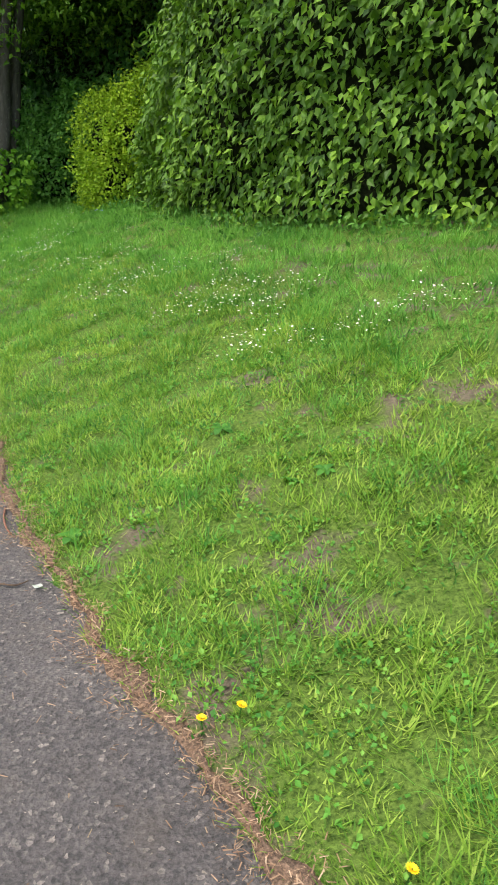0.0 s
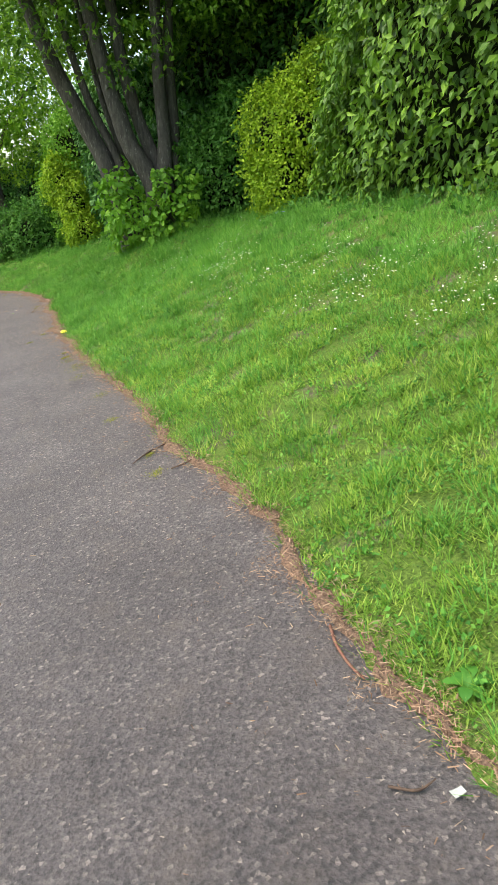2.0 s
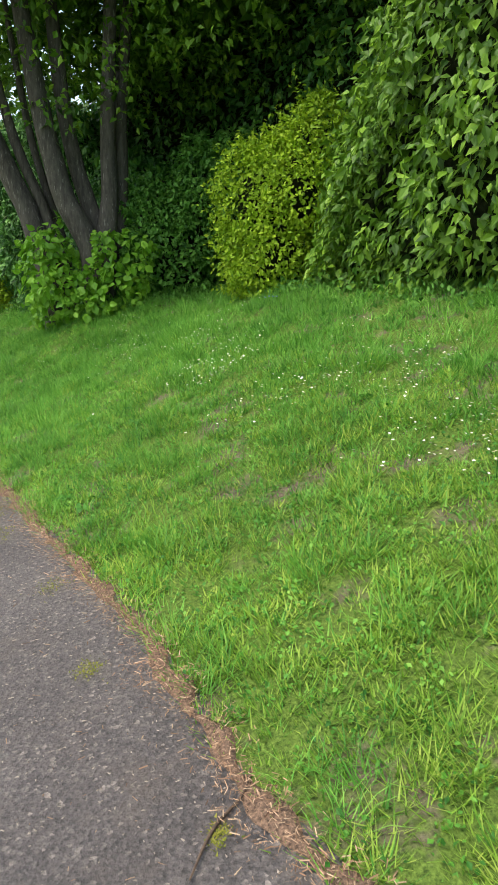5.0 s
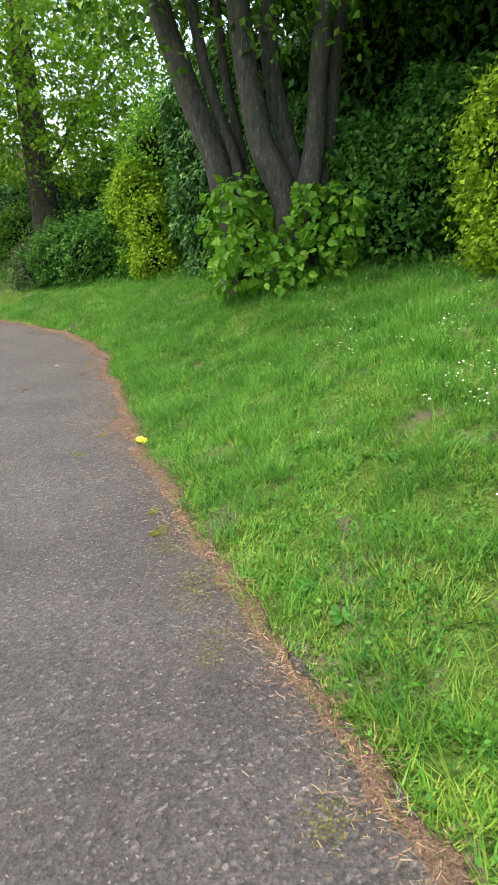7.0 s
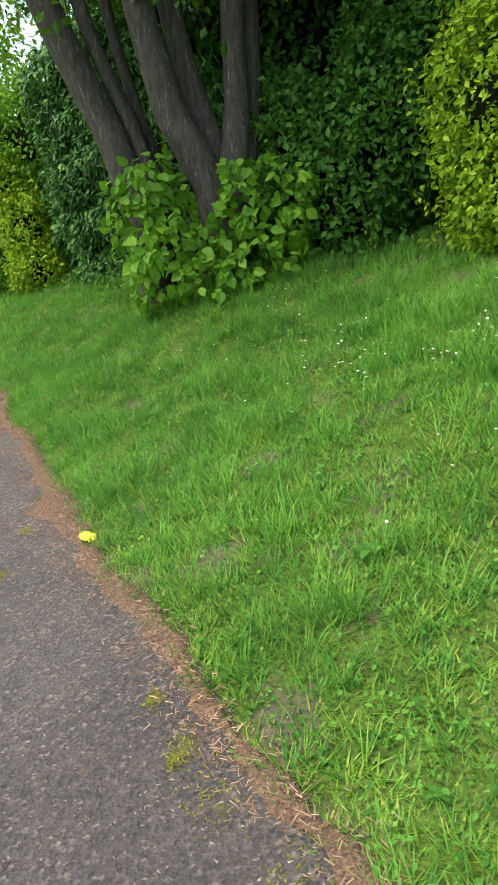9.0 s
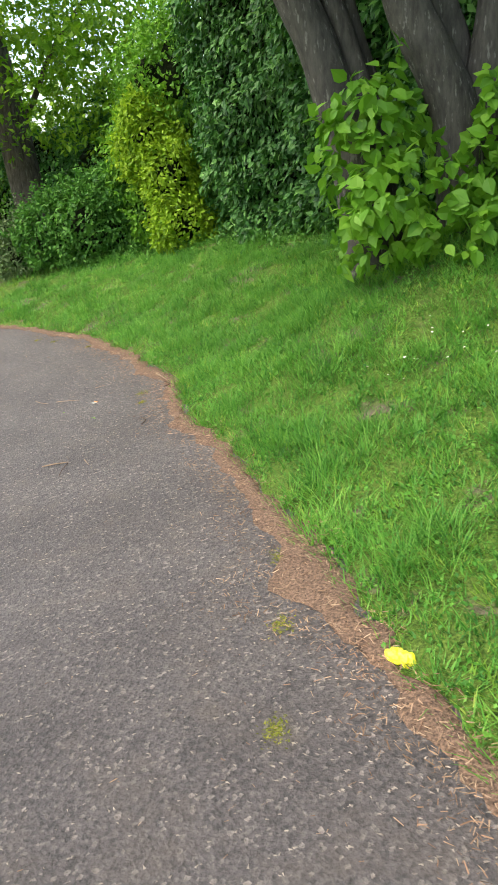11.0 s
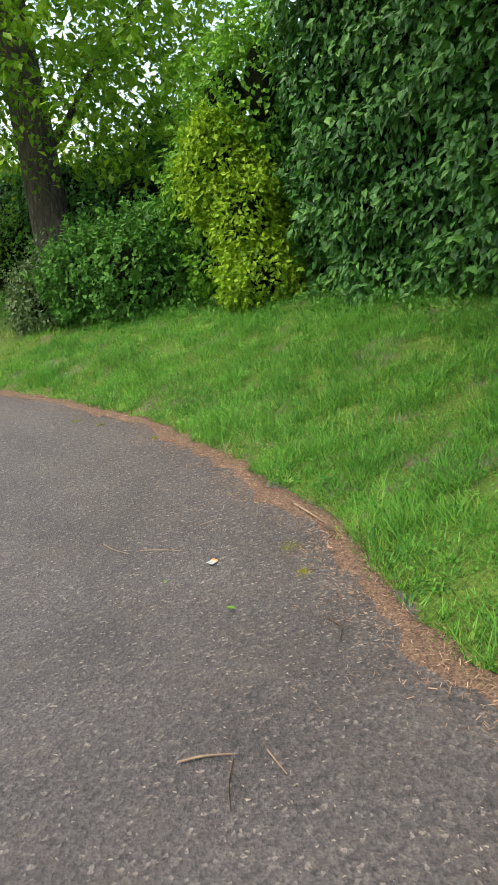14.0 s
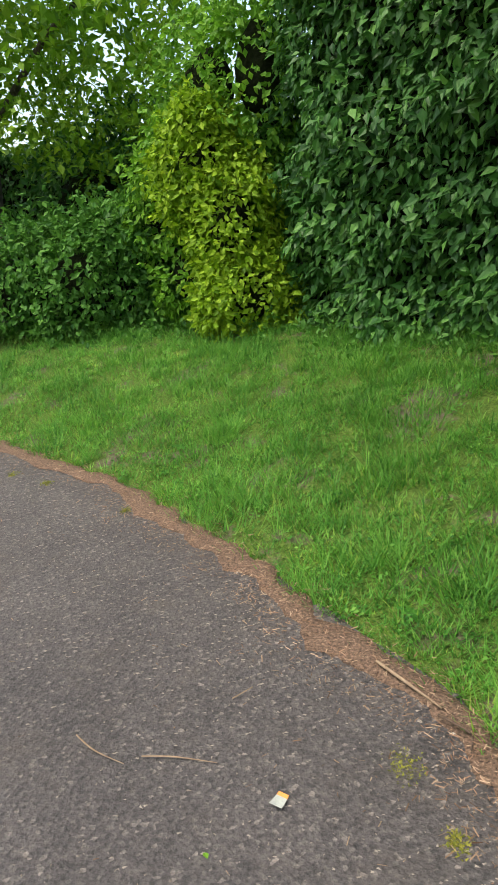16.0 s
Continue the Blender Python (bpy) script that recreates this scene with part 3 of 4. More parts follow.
# ---- the trees round the bend ----
tree2 = rooted("tree", -8.6, 25.3, ground_at(-8.6, 25.3), "old tree with dark furrowed bark and low leafy boughs", "tree")
under(tube("trunk", [(-7.9, 24.8, 0.4), (-8.07, 24.8, 1.5), (-8.22, 24.8, 2.2), (-8.31, 24.8, 3.15), (-8.5, 24.8, 4.9), (-8.7, 24.8, 6.5), (-8.8, 24.8, 9.0)], (0.46, 0.35, 0.32, 0.32, 0.28, 0.22, 0.08), BARK_ROUGH, 14, 0.08), tree2)
under(tube("limb", [(-8.5, 25.15, 2.9), (-7.8, 24.8, 3.6), (-7.1, 24.3, 4.4), (-6.0, 23.6, 5.2)], (0.09, 0.06, 0.045, 0.02), BARK_ROUGH, 8), tree2)
crown(tree2, 2100, 12, (-12.5, 21.5, 3.5), (-5.2, 27.0, 8.0), 0.15, CROWN_LEAF, False)
crown(tree2, 45, 11, (-10.0, 22.5, 2.7), (-8.0, 24.2, 3.4), 0.12, CROWN_LEAF)
crown(tree2, 190, 11, (-7.7, 22.6, 2.6), (-4.8, 24.6, 3.7), 0.12, CROWN_LEAF)
tree3 = rooted("tree", -10.6, 26.0, ground_at(-10.6, 26.0), "tree with a leaning furrowed trunk beside the path", "tree")
under(tube("trunk", [(-10.8, 26.0, 0.2), (-11.0, 26.0, 0.9), (-11.4, 25.9, 2.2), (-11.8, 25.8, 4.0), (-12.0, 25.8, 8.5)], (0.34, 0.25, 0.22, 0.2, 0.06), BARK_ROUGH), tree3)
crown(tree3, 420, 12, (-15.0, 22.5, 3.4), (-10.0, 28.0, 6.5), 0.13, CROWN_LEAF)


# ---- distance ----
def far_wood():
    """Woods behind the bank, uncountable from here."""
    root = rooted("woods", 0, 30, 0, "light green trees and bushes in the distance", "woods", kind="stuff")
    for k in range(40):
        u = (k % 20) / 19
        x, y = -30 + 46 * u + rng.normal(0, 1.2), 35 - 9 * u + rng.normal(0, 1.5) + (4 if k >= 20 else 0)
        tall = rng.uniform(2.0, 3.0) if k < 20 else rng.uniform(2.6, 3.5)
        c, r = np.array([x, y, tall * 0.75]), np.array([2.5, 2.0, tall])
        blob_core("twig_shade_core", c, r, root, shrink=0.5)
        q, nrm = blob_points(750, c, r, 0)
        q = q + rng.normal(0, 0.35, q.shape)
        under(leaves("foliage", q, nrm, 0.38, FAR_LEAF, False, 0.4, 0.7), root)


far_wood()


# ---- grass ----
def grass(name, count, s_low, s_high, y_low, y_high, tall, mat, keep, label, short=False):
    """Blades on the bank between two distances from the path's edge."""
    p, nrm = edge_line(0.04, y_low, y_high)
    clumps_n = count // 8
    i = rng.integers(0, len(p), clumps_n)
    s = rng.uniform(s_low, s_high, clumps_n)
    mid = p[i] + nrm[i] * s[:, None]
    ok = keep(mid[:, 0], mid[:, 1], s)
    mid = mid[ok]
    shade = np.clip(0.5 + 0.08 * waves(mid[:, 0], mid[:, 1], 1.1, 6) + rng.normal(0, 0.26, len(mid)), 0, 1)
    grown = rng.uniform(0.5, 1.5, len(mid)) * np.maximum(0.65, 1 + 0.35 * waves(mid[:, 0], mid[:, 1], 0.8, 4))
    k = np.repeat(np.arange(len(mid)), 8)
    n = len(k)
    off = rng.normal(0, 0.022, (n, 2))
    xy = mid[k] + off
    o = np.c_[xy, height(xy[:, 0], xy[:, 1]) - 0.005]
    a = np.arctan2(off[:, 1], off[:, 0]) + rng.normal(0, 0.6, n)
    lean = rng.uniform(0.2, 1.3, n)
    up = np.c_[np.cos(a) * lean, np.sin(a) * lean, np.ones(n)]
    h = tall * rng.uniform(0.6, 1.2, n) * grown[k]
    axes = frames_along(up, np.c_[np.cos(a), np.sin(a), 0 * a], np.ones(n))
    w = rng.uniform(0.005, 0.010, n) if short else rng.uniform(0.003, 0.0055, n)
    axes = axes * np.stack([w, h, h], -1)[:, None, :]
    tone = np.clip(shade[k] + rng.normal(0, 0.1, n), 0, 1)
    ob = scattered(name, SHORT if short else BLADE, SHORT_TRIS if short else BLADE_TRIS, o, axes, tone, mat)
    return tagged(ob, label, "grass", kind="stuff")


def turf(x, y, s):
    bare = waves(x, y, 0.9, 8) + 0.6 * waves(x, y, 0.37, 9)
    return (bare < 0.95) | (rng.random(len(x)) < 0.15)


def tufts(x, y, s):
    return waves(x, y, 0.7, 11) + 0.5 * waves(x, y, 0.3, 12) > 0.35 + 0.35 * np.clip((7 - y) / 2, 0, 1)


def clumps(x, y, s):
    return waves(x, y, 0.55, 17) + 0.6 * waves(x, y, 0.23, 18) > 0.25


def dry_side(x, y, s):
    """Sparse pale turf at the start of the walk, giving way to lusher grass."""
    worn = waves(x, y, 0.5, 31) + 0.6 * waves(x, y, 0.21, 32) > 0.8
    return turf(x, y, s) & (~worn | (rng.random(len(x)) < 0.3)) & (rng.random(len(x)) < 0.95 - 0.78 * np.clip((y - 6) / 6, 0, 1))


def lush_side(x, y, s):
    return turf(x, y, s) & (rng.random(len(x)) < 0.15 + 0.8 * np.clip((y - 6) / 6, 0, 1))


grass("lawn_grass", 300000, -0.03, 2.2, 1.0, 20.0, 0.06, GRASS, dry_side, "short bright green grass with worn patches", True)
grass("green_lawn_grass", 255000, -0.03, 2.4, 3.0, 20.5, 0.075, GRASS_LUSH, lush_side, "short deep green grass on the bank", True)
grass("bank_grass", 110000, 1.8, 4.6, 3.0, 24.0, 0.11, GRASS_LUSH, turf, "longer green grass below the hedge", True)
grass("grass_tufts", 130000, 0.0, 3.4, 1.0, 21.0, 0.125, GRASS_LUSH, tufts, "taller dark green grass tufts")
grass("lush_grass", 60000, 0.12, 3.2, 9.5, 20.5, 0.17, GRASS_LUSH, clumps, "long lush green grass clumps on the bank")
grass("far_grass", 22000, 0.0, 3.5, 20.0, 33.0, 0.12, GRASS, turf, "green grass at the bend of the path", True)


def clover():
    """Small broad leaves of clover, daisy and plantain among the blades."""
    p, nrm = edge_line(0.04, 1.2, 20.5)
    m = 5200
    i = rng.integers(0, len(p), m)
    s = rng.uniform(0.03, 3.0, m) * rng.uniform(0.5, 1.0, m)
    mid = p[i] + nrm[i] * s[:, None]
    k = np.repeat(np.arange(m), 8)
    n = len(k)
    xy = mid[k] + rng.normal(0, 0.03, (n, 2))
    o = np.c_[xy, height(xy[:, 0], xy[:, 1]) + rng.uniform(0.0, 0.045, n)]
    a = rng.uniform(0, 2 * np.pi, n)
    axes = frames_along(np.c_[np.cos(a), np.sin(a), rng.uniform(0.0, 0.9, n)], np.c_[rng.normal(0, 0.4, (n, 2)), np.ones(n)], rng.uniform(0.012, 0.028, n))
    tone = np.clip(rng.normal(0.36, 0.26, m)[k] + rng.normal(0, 0.12, n), 0, 1)
    ob = scattered("clover", [(0, 0, 0), (-0.36, 0.55, 0.1), (0, 1, 0), (0.36, 0.55, 0.1)], [(0, 2, 1), (0, 3, 2)], o, axes, tone, GRASS_LUSH)
    tagged(ob, "low green clover and plantain leaves in the grass", "weeds", kind="stuff")


clover()


def fringe():
    """Low weeds and long leaves at the foot of the hedges."""
    line = np.array([(4.4, 6.2), (3.2, 7.3), (2.35, 8.3), (1.5, 10.1), (1.1, 11.4), (0.7, 13.1), (-0.5, 14.6), (-1.4, 15.7), (-2.4, 17.4), (-3.2, 18.8), (-4.0, 20.0), (-5.2, 20.9), (-6.6, 21.4), (-8.0, 22.6)])
    step = np.r_[0, np.cumsum(np.hypot(*np.diff(line, axis=0).T))]
    n = 3200
    u = rng.uniform(0, step[-1], n)
    x = np.interp(u, step, line[:, 0]) + rng.normal(0.05, 0.2, n)
    y = np.interp(u, step, line[:, 1]) + rng.normal(0, 0.13, n)
    z = height(x, y) + rng.random(n) ** 1.6 * (0.16 + 0.1 * waves(x, y, 0.8, 13))
    nrm = unit(rng.normal(0, 0.5, (n, 3)) + (-0.5, -0.5, 0.8))
    ob = leaves("low_weeds", np.c_[x, y, z], nrm, 0.06, SHRUB_LEAF, False, -0.5, 0.7)
    tagged(ob, "low leafy weeds at the foot of the hedges", "weeds", kind="stuff")


fringe()


# ---- fallen needles along the edge ----
def needle_litter():
    p, nrm = edge_line(0.05, 0.0, 24.0)
    out = -0.03 - 0.06 * np.clip((p[:, 1] - 3) / 4, 0, 1) - 0.14 * np.clip((p[:, 1] - 8) / 4, 0, 1) - 0.06 * waves(p[:, 0], p[:, 1], 1.1, 3) - 0.04 * waves(p[:, 0], p[:, 1], 0.31, 7) - 0.02 * waves(p[:, 0], p[:, 1], 0.13, 9)
    out = np.minimum(out, -0.03) - 0.3 * np.exp(-((p[:, 1] - 11.95) / 0.22) ** 2)
    inn = 0.02 + 0.05 * waves(p[:, 0], p[:, 1], 0.4, 5)
    v = []
    out_base = out
    out = out * 0.6
    for f, lift in ((0, 0.002), (0.2, 0.012), (0.5, 0.018), (0.8, 0.014), (1, -0.02)):
        o = out + f * (inn - out)
        q = p + nrm * o[:, None]
        v.append(np.c_[q, 0.045 + 0.1 * np.minimum(o, 0) + lift + 0.005 * waves(q[:, 0], q[:, 1], 0.12, 3)])
    v = np.stack(v, 1)
    n, m = v.shape[:2]
    faces = [(a * m + b, a * m + b + 1, (a + 1) * m + b + 1, (a + 1) * m + b) for a in range(n - 1) for b in range(m - 1)]
    out = out_base
    root = mesh_object("needle_litter", v.reshape(-1, 3), faces, LITTER, smooth=True)
    tagged(root, "drift of rust-brown fallen needles along the path's edge", "leaf litter", kind="stuff")
    k = 36000
    i = rng.integers(0, n, k)
    o = out[i] * 1.35 - 0.03 + rng.beta(1.8, 1.5, k) * (inn[i] + 0.06 - out[i] * 1.35)
    stray = rng.random(k) < 0.06
    o = np.where(stray, out[i] - rng.exponential(0.25, k), o)
    q = p[i] + nrm[i] * o[:, None] + rng.normal(0, 0.02, (k, 2))
    z = 0.052 + 0.1 * np.minimum(o, 0) + np.where(stray, 0.0, rng.uniform(0.008, 0.034, k)) + 0.41 * np.maximum(o, 0)
    a = rng.uniform(0, 2 * np.pi, k)
    axes = frames_along(np.c_[np.cos(a), np.sin(a), rng.normal(0, 0.25, k)], np.c_[rng.normal(0, 0.5, (k, 2)), np.ones(k)], 0.008 + 0.024 * rng.random(k) ** 2)
    bits = [(-0.06, 0, 0), (0.06, 0.05, 0), (0.05, 0.95, 0.08), (-0.05, 1, 0.06)]
    ob = scattered("needles", bits, [(0, 1, 2), (0, 2, 3)], np.c_[q, z], axes, np.clip(rng.normal(0.5, 0.25, k), 0, 1), NEEDLES)
    under(tagged(ob, kind="stuff"), root)


needle_litter()


# ---- small things ----
def on_path(s):
    return 0.047 + 0.1 * min(s, 0)


def daisies():
    """White daisies in drifts across the bank."""
    spots = []
    while len(spots) < 1500:
        y, s = 4.5 + 10 * rng.beta(1.0, 1.5), rng.normal(2.0, 0.5)
        x = np.interp(y, EY, EX) + s * 1.09
        if s < 0.5 or s > 3.2 or waves(np.array([x]), np.array([y]), 1.5, 21)[0] + 0.5 * rng.random() < 0.45:
            continue
        spots.append((x, y))
    xy = np.array(spots)
    n = len(xy)
    o = np.c_[xy, height(xy[:, 0], xy[:, 1]) + rng.uniform(0.05, 0.10, n)]
    ring = [(math.cos(k * math.pi / 4), math.sin(k * math.pi / 4), 0.15) for k in range(8)]
    axes = frames_along(rng.normal(0, 1, (n, 3)) * (1, 1, 0.2), np.c_[rng.normal(0, 0.3, (n, 2)), np.ones(n)], rng.uniform(0.005, 0.0085, n))
    ob = scattered("daisies", ring + [(0, 0, 0)], [(k, (k + 1) % 8, 8) for k in range(8)], o, axes, np.ones(n), WHITE)
    tagged(ob, "small white daisies scattered in the grass", "flowers", kind="stuff")
    eye = scattered("centres", [(0.35 * a, 0.35 * b, 0.2) for a, b, _ in ring] + [(0, 0, 0.35)], [(k, (k + 1) % 8, 8) for k in range(8)], o, axes, np.ones(n), YELLOW)
    under(tagged(eye, kind="stuff"), ob)


def flower_head(name, mat, petals, radius, label, category, group):
    verts, faces = [], []
    for ring, lift in ((1.0, 0.25), (0.65, 0.5)):
        for k in range(petals):
            a = 2 * math.pi * (k + ring) / petals
            d, c = Vector((math.cos(a), math.sin(a), 0)), Vector((-math.sin(a), math.cos(a), 0))
            b = len(verts)
            verts += [c * 0.1 * radius, d * 0.7 * ring * radius + c * 0.2 * radius + Vector((0, 0, lift * 0.7 * radius)), d * ring * radius + Vector((0, 0, lift * radius)), d * 0.7 * ring * radius - c * 0.2 * radius + Vector((0, 0, lift * 0.7 * radius)), c * -0.1 * radius]
            faces.append((b, b + 4, b + 3, b + 2, b + 1))
    stalk = tube("stalk", [(0, 0, -0.1), (0.005, 0, -0.05), (0, 0, 0.002)], (0.002, 0.002, 0.002), GRASS_LUSH, 6)
    head = mesh_object("head", verts, faces, mat)
    root = new(name)
    tagged(root, label, category, group)
    head.parent = root
    stalk.parent = root
    return root


daisies()
dandelion = flower_head("dandelion", YELLOW, 14, 0.018, "yellow dandelion flower in the short grass", "flower", "dandelions by the path")
dandelion.matrix_world = pose(1.563, 2.032, ground_at(1.563, 2.032) + 0.07)
for x, y in ((1.683, 2.052), (2.02, 1.45)):
    copy_thing(dandelion, pose(x, y, ground_at(x, y) + 0.05, 8, 5, 40))
bluebell = flower_head("bluebell", BLUE, 6, 0.02, "small blue flower by the hedge", "flower", "blue flowers by the hedge")
bluebell.matrix_world = pose(0.444, 12.05, ground_at(0.444, 12.05) + 0.1)
for dx, dy in ((0.05, 0.04), (-0.03, 0.07), (0.08, -0.03)):
    copy_thing(bluebell, pose(0.444 + dx, 12.05 + dy, ground_at(0.444 + dx, 12.05 + dy) + 0.09, 12, 0, 60))


def crumpled_bag():
    bm = bmesh.new()
    bmesh.ops.create_icosphere(bm, subdivisions=4, radius=1)
    for v in bm.verts:
        x, y, z = v.co
        fold = 0.16 * abs(math.sin(5 * x + 3 * y)) + 0.13 * abs(math.sin(7 * y - 4 * z + 1)) + 0.08 * abs(math.sin(11 * x + 9 * z))
        r = 0.8 + fold + (0.3 if x > 0.6 else 0)
        v.co = Vector((x * 0.043 * r, y * 0.028 * r, max(z, -0.35) * 0.026 * r))
    me = bpy.data.meshes.new("bag")
    bm.to_mesh(me)
    bm.free()
    me.materials.append(BAG)
    ob = new("bag", me)
    ob.matrix_world = pose(-2.484, 11.31, 0.062, 0, 0, -35)
    tagged(ob, "crumpled bright yellow plastic bag on the path's edge", "bag")


crumpled_bag()


def stick(points, radius, mat, label, name="twig"):
    points = [(x, y, max(z, on_path(float(side(x, y)[0])) + radius + 0.003)) for x, y, z in points]
    ob = tube(name, points, [radius] * (len(points) - 1) + [radius * 0.5], mat, 7, 0.1)
    tagged(ob, label, "twig", "twigs on the path")


stick([(-0.25, 6.12, 0.05), (-0.28, 6.02, 0.045), (-0.37, 5.9, 0.035), (-0.43, 5.75, 0.02)], 0.005, STICK, "dark broken twig at the path's edge")
stick([(-0.16, 5.55, 0.045), (-0.09, 5.61, 0.05), (-0.03, 5.72, 0.055)], 0.005, STICK, "dark short twig among the needles")
stick([(0.67, 3.76, 0.05), (0.685, 3.64, 0.05), (0.72, 3.52, 0.052), (0.76, 3.44, 0.052)], 0.0055, NEEDLE_STICK, "rust-brown twig among the needles")
stick([(0.78, 3.02, 0.03), (0.85, 3.0, 0.033), (0.9, 3.03, 0.036)], 0.004, STICK, "dark thin twig beside the paper scrap")
stick([(-5.12, 15.46, -0.09), (-5.05, 15.38, -0.085), (-4.95, 15.31, -0.075)], 0.0025, STRAW, "thin pale twig on the asphalt")
stick([(-4.9, 15.34, -0.068), (-4.8, 15.33, -0.058), (-4.67, 15.29, -0.046)], 0.0025, STRAW, "thin pale twig on the asphalt")
stick([(-4.62, 15.61, -0.025), (-4.55, 15.67, -0.015)], 0.003, STRAW, "short pale twig on the asphalt")
stick([(-4.45, 13.66, -0.055), (-4.37, 13.68, -0.048), (-4.28, 13.68, -0.04)], 0.004, STRAW, "thin pale twig on the asphalt")
stick([(-4.28, 13.66, -0.04), (-4.285, 13.55, -0.045), (-4.27, 13.44, -0.048)], 0.0025, STICK, "thin dark twig on the asphalt")
stick([(-4.18, 13.69, -0.03), (-4.12, 13.58, -0.03)], 0.003, STRAW, "short pale twig on the asphalt")
stick([(-3.97, 14.46, 0.005), (-3.92, 14.38, 0.01), (-3.93, 14.28, 0.005)], 0.004, STICK, "dark bent twig beside the needles")
stick([(-2.6, 11.55, 0.045), (-2.61, 11.42, 0.045), (-2.58, 11.36, 0.045)], 0.004, STICK, "dark twig among fallen needles")
stick([(-4.1, 15.76, 0.06), (-4.03, 15.62, 0.062), (-3.95, 15.46, 0.062)], 0.006, STRAW, "pale twig lying on the needles")
stick([(-3.97, 15.42, 0.06), (-3.9, 15.32, 0.062), (-3.93, 15.22, 0.06)], 0.005, STICK, "dark twig lying on the needles")


def scrap(x, y, z, turn, size, mats, name, label, category):
    """A small curled scrap, its last quarter in a second colour where there is one."""
    verts = [(u * size, (v - 0.5) * 0.7 * size * (1 - 0.2 * u), 0.18 * size * (u - 0.4) ** 2 + 0.05 * size * v) for u in (0, 0.25, 0.5, 0.75, 1) for v in (0, 0.5, 1)]
    faces = [(a * 3 + b, a * 3 + b + 3, a * 3 + b + 4, a * 3 + b + 1) for a in range(4) for b in range(2)]
    ob = mesh_object(name, verts, faces, mats[0], np.full(len(verts), 0.8))
    if len(mats) > 1:
        ob.data.materials.append(mats[1])
        for f in ob.data.polygons[6:]:
            f.material_index = 1
    solid = ob.modifiers.new("thick", "SOLIDIFY")
    solid.thickness = 0.0012
    ob.matrix_world = pose(x, y, z, 0, 0, turn)
    tagged(ob, label, category)


scrap(0.93, 2.97, 0.042, 30, 0.036, [PAPER], "paper_scrap", "small white paper scrap by the asphalt's edge", "litter")
scrap(-4.51, 15.08, -0.014, 60, 0.055, [PAPER, ORANGE], "wrapper", "small pale wrapper with an orange end on asphalt", "litter")
fallen = mesh_object("fallen_leaf", [(0.055 * x, 0.06 * y, 0.06 * z) for x, y, z in LEAF], LEAF_TRIS, SUCKER_LEAF, np.full(7, 0.7))
fallen.matrix_world = pose(-4.346, 14.59, -0.008, 6, 4, 70)
fallen.scale = (0.75, 0.75, 0.75)
tagged(fallen, "single fallen green leaf on the asphalt", "leaf", "fallen leaves on the path")
small_leaf = copy_thing(fallen, pose(-4.7, 14.93, -0.034, 5, -6, 200))
small_leaf.scale = (0.4, 0.4, 0.4)
scrap(-0.72, 4.2, -0.045, 20, 0.03, [STICK], "dry_leaf", "small dark curled dry leaf on the asphalt", "leaf")


def chippings():
    """Pale grit and dry scales strewn on the asphalt."""
    p, nrm = edge_line(0.05, 0.5, 22.0)
    k = 13000
    i = (len(p) * rng.beta(1.7, 1.0, k) * 0.999).astype(int)
    o = -np.minimum(rng.exponential(0.9, k) + 0.05, 2.8)
    q = p[i] + nrm[i] * o[:, None]
    a = rng.uniform(0, 2 * np.pi, k)
    axes = frames_along(np.c_[np.cos(a), np.sin(a), 0 * a], np.c_[rng.normal(0, 0.2, (k, 2)), np.ones(k)], rng.uniform(0.004, 0.013, k))
    shape = [(-0.3, -0.6, 0), (0.3, -0.5, 0), (0.05, 0.7, 0), (0, 0, 0.3)]
    ob = scattered("chippings", shape, [(0, 1, 3), (1, 2, 3), (2, 0, 3)], np.c_[q, 0.046 + 0.1 * o], axes, rng.random(k), GRIT)
    tagged(ob, "pale grit and dry scales strewn over asphalt", "grit", kind="stuff")


chippings()


def rosette(leaf_count, length, label, category, group):
    """A flat weed: broad leaves spread from one root."""
    root = new("weed")
    tagged(root, label, category, group)
    for k in range(leaf_count):
        a = 2 * math.pi * k / leaf_count + rng.uniform(-0.3, 0.3)
        m = length * rng.uniform(0.7, 1.15)
        verts, faces = [], []
        for j, (u, w, z) in enumerate(((0, 0.04, 0.0), (0.2, 0.14, 0.16), (0.5, 0.27, 0.26), (0.8, 0.21, 0.2), (1.0, 0.03, 0.1))):
            verts += [(u * m, -w * m, z * m + 0.03 * m), (u * m, 0, z * m), (u * m, w * m, z * m + 0.03 * m)]
        for j in range(4):
            faces += [(j * 3, j * 3 + 3, j * 3 + 4, j * 3 + 1), (j * 3 + 1, j * 3 + 4, j * 3 + 5, j * 3 + 2)]
        leaf = mesh_object("leaf", verts, faces, GRASS_LUSH, np.full(15, rng.uniform(0.05, 0.4)), True)
        leaf.matrix_world = pose(0, 0, 0, 0, 0, math.degrees(a))
        leaf.parent = root
    return root


weed = rosette(6, 0.09, "broad-leaved green dock weed in the grass", "weed", "weeds in the grass")
weed.matrix_world = pose(1.04, 3.32, ground_at(1.04, 3.32) + 0.01)
spots = [(-1.19, 8.81), (-1.05, 8.57), (-0.77, 8.61), (-0.8, 9.76), (-0.69, 9.72), (-1.32, 9.19), (1.58, 3.37)]
while len(spots) < 34:
    y, s = rng.uniform(2.5, 18.5), rng.uniform(0.12, 1.8)
    spots.append((float(np.interp(y, EY, EX) + s * 1.09), y))
for x, y in spots:
    k = rng.uniform(0.4, 0.85)
    one = copy_thing(weed, pose(x, y, ground_at(x, y) + 0.01, rng.uniform(-15, 5), rng.uniform(5, 20), rng.uniform(0, 360)))
    one.scale = (k, k, k)


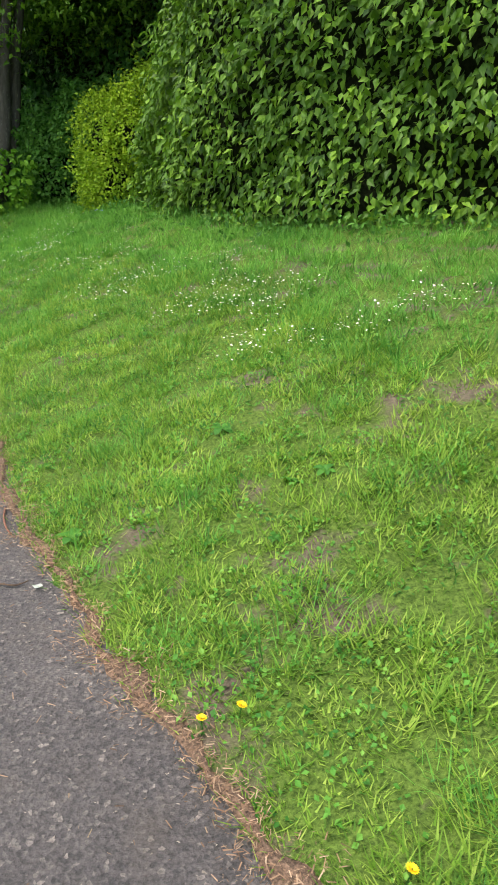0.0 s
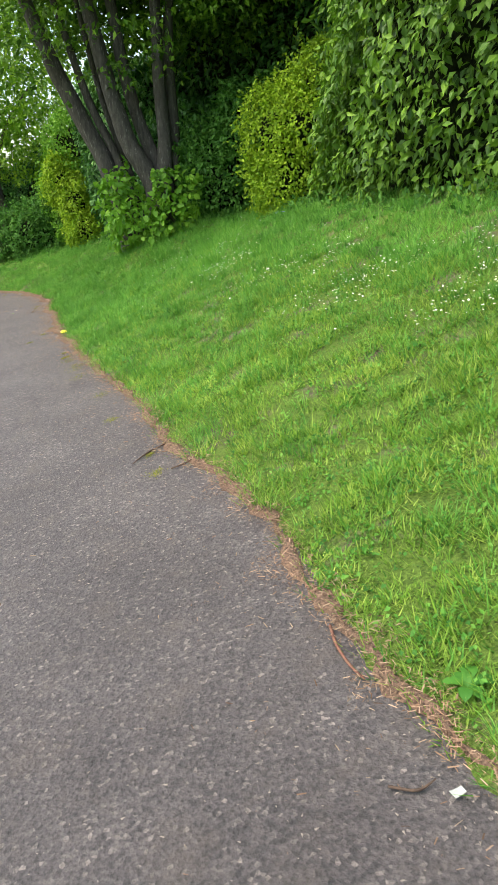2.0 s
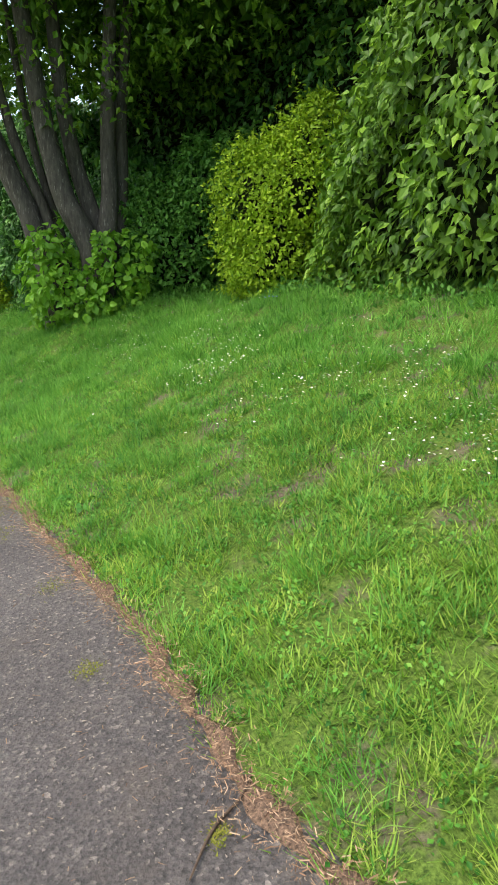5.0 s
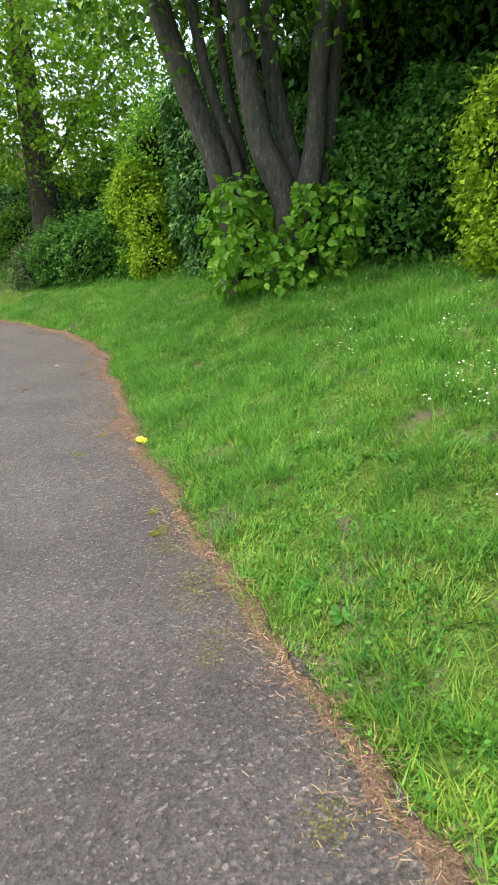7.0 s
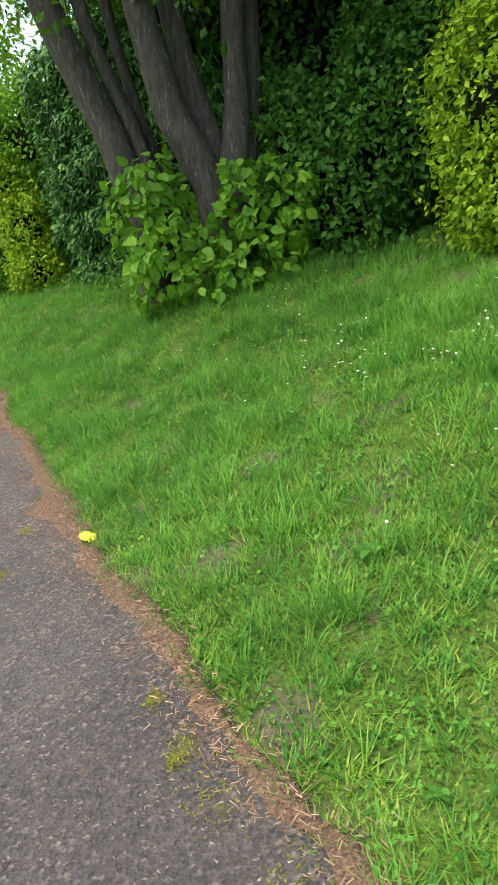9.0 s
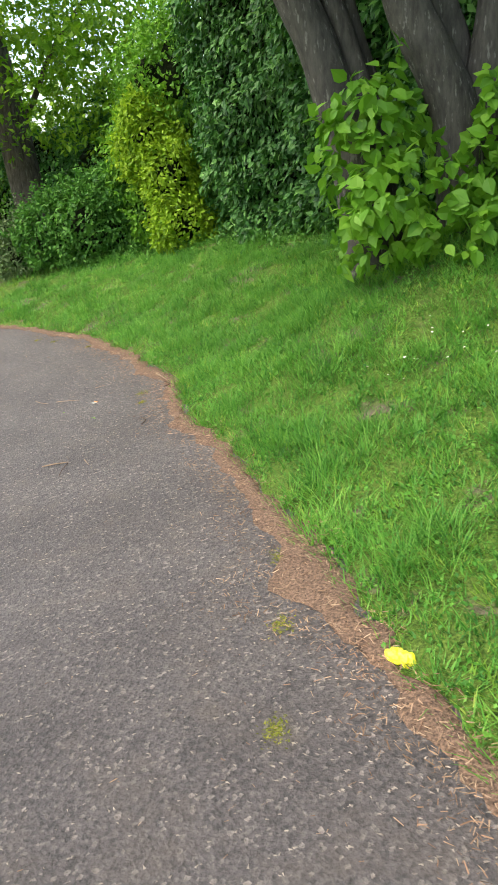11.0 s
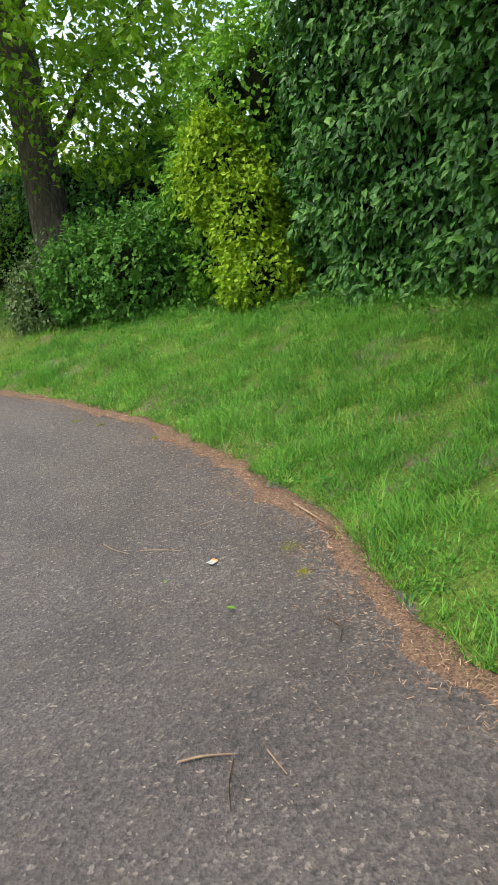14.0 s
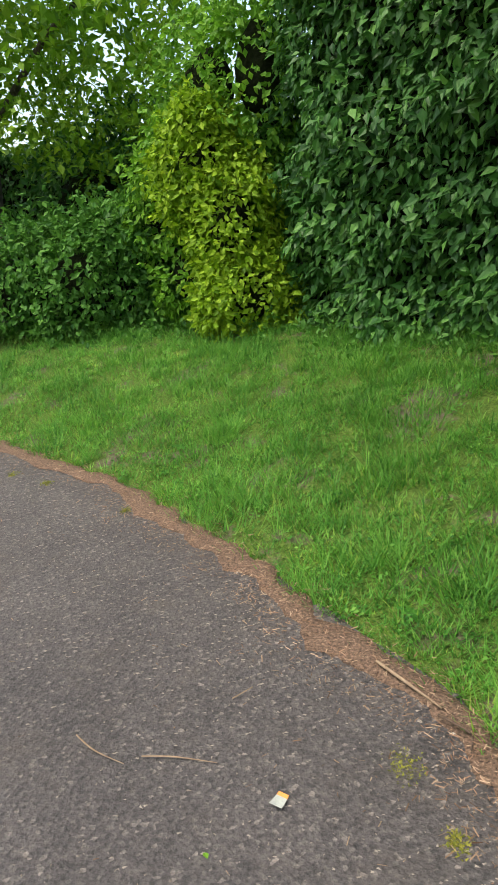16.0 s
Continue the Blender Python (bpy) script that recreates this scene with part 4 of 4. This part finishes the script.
def moss_tufts():
    """Cushions of yellow-green moss on the asphalt beside the needles."""
    k, o, t = 3200, [], []
    patches = [(rng.uniform(5.5, 18.5), -0.18 - rng.exponential(0.12), rng.uniform(0.012, 0.03)) for _ in range(14)]
    patches += [(8.88, -0.21, 0.05), (9.05, -0.17, 0.05), (9.4, -0.2, 0.045), (8.5, -0.24, 0.05), (7.65, -0.2, 0.04)]
    for n in range(k):
        y, s, r = patches[n % len(patches)]
        x = float(np.interp(y, EY, EX)) + s * 1.09 + rng.normal(0, r)
        yy = y + rng.normal(0, r * 1.5)
        o.append((x, yy, 0.046 + 0.1 * float(min(side(x, yy)[0], 0))))
    a = rng.uniform(0, 6.28, k)
    axes = frames_along(np.c_[np.cos(a), np.sin(a), np.full(k, 1.0)], np.c_[np.cos(a), np.sin(a), 0 * a], rng.uniform(0.006, 0.014, k))
    ob = scattered("moss", [(-0.3, 0, 0), (0.3, 0, 0), (0, 1, 0.3)], [(0, 1, 2)], np.array(o), axes, rng.random(k), MOSS)
    tagged(ob, "yellow-green moss tufts on the asphalt's edge", "moss", kind="stuff")


moss_tufts()


def house(x, y, turn, mat, label):
    root = rooted("house", x, y, 0.5, label, "house")
    root.matrix_world = pose(x, y, 0.5, 0, 0, turn)

    def part(name, verts, faces, m):
        ob = mesh_object(name, verts, faces, m)
        ob.parent = root
        return ob

    w, d, h, r = 5.0, 4.0, 5.0, 7.6
    box = [(-w, -d, 0), (w, -d, 0), (w, d, 0), (-w, d, 0), (-w, -d, h), (w, -d, h), (w, d, h), (-w, d, h), (-w, 0, r - 0.1), (w, 0, r - 0.1)]
    part("wall", box, [(0, 1, 5, 4), (1, 2, 6, 9, 5), (2, 3, 7, 6), (3, 0, 4, 8, 7)], mat)
    e = 0.4
    part("roof", [(-w - e, -d - e, h - 0.25), (w + e, -d - e, h - 0.25), (w + e, 0, r), (-w - e, 0, r), (w + e, d + e, h - 0.25), (-w - e, d + e, h - 0.25)], [(0, 1, 2, 3), (3, 2, 4, 5)], ROOF)
    for k in (-3, 0, 3):
        for z in (1.0, 3.4):
            pane = part("window", [(k - 0.6, -d - 0.03, z), (k + 0.6, -d - 0.03, z), (k + 0.6, -d - 0.03, z + 1.2), (k - 0.6, -d - 0.03, z + 1.2)], [(0, 1, 2, 3)], GLASS)


house(-5.0, 58, 10, RENDER_WALL, "pale rendered house with a slate roof beyond the trees")
house(-27.0, 60, -15, BRICK_WALL, "pink brick house with a slate roof beyond the trees")
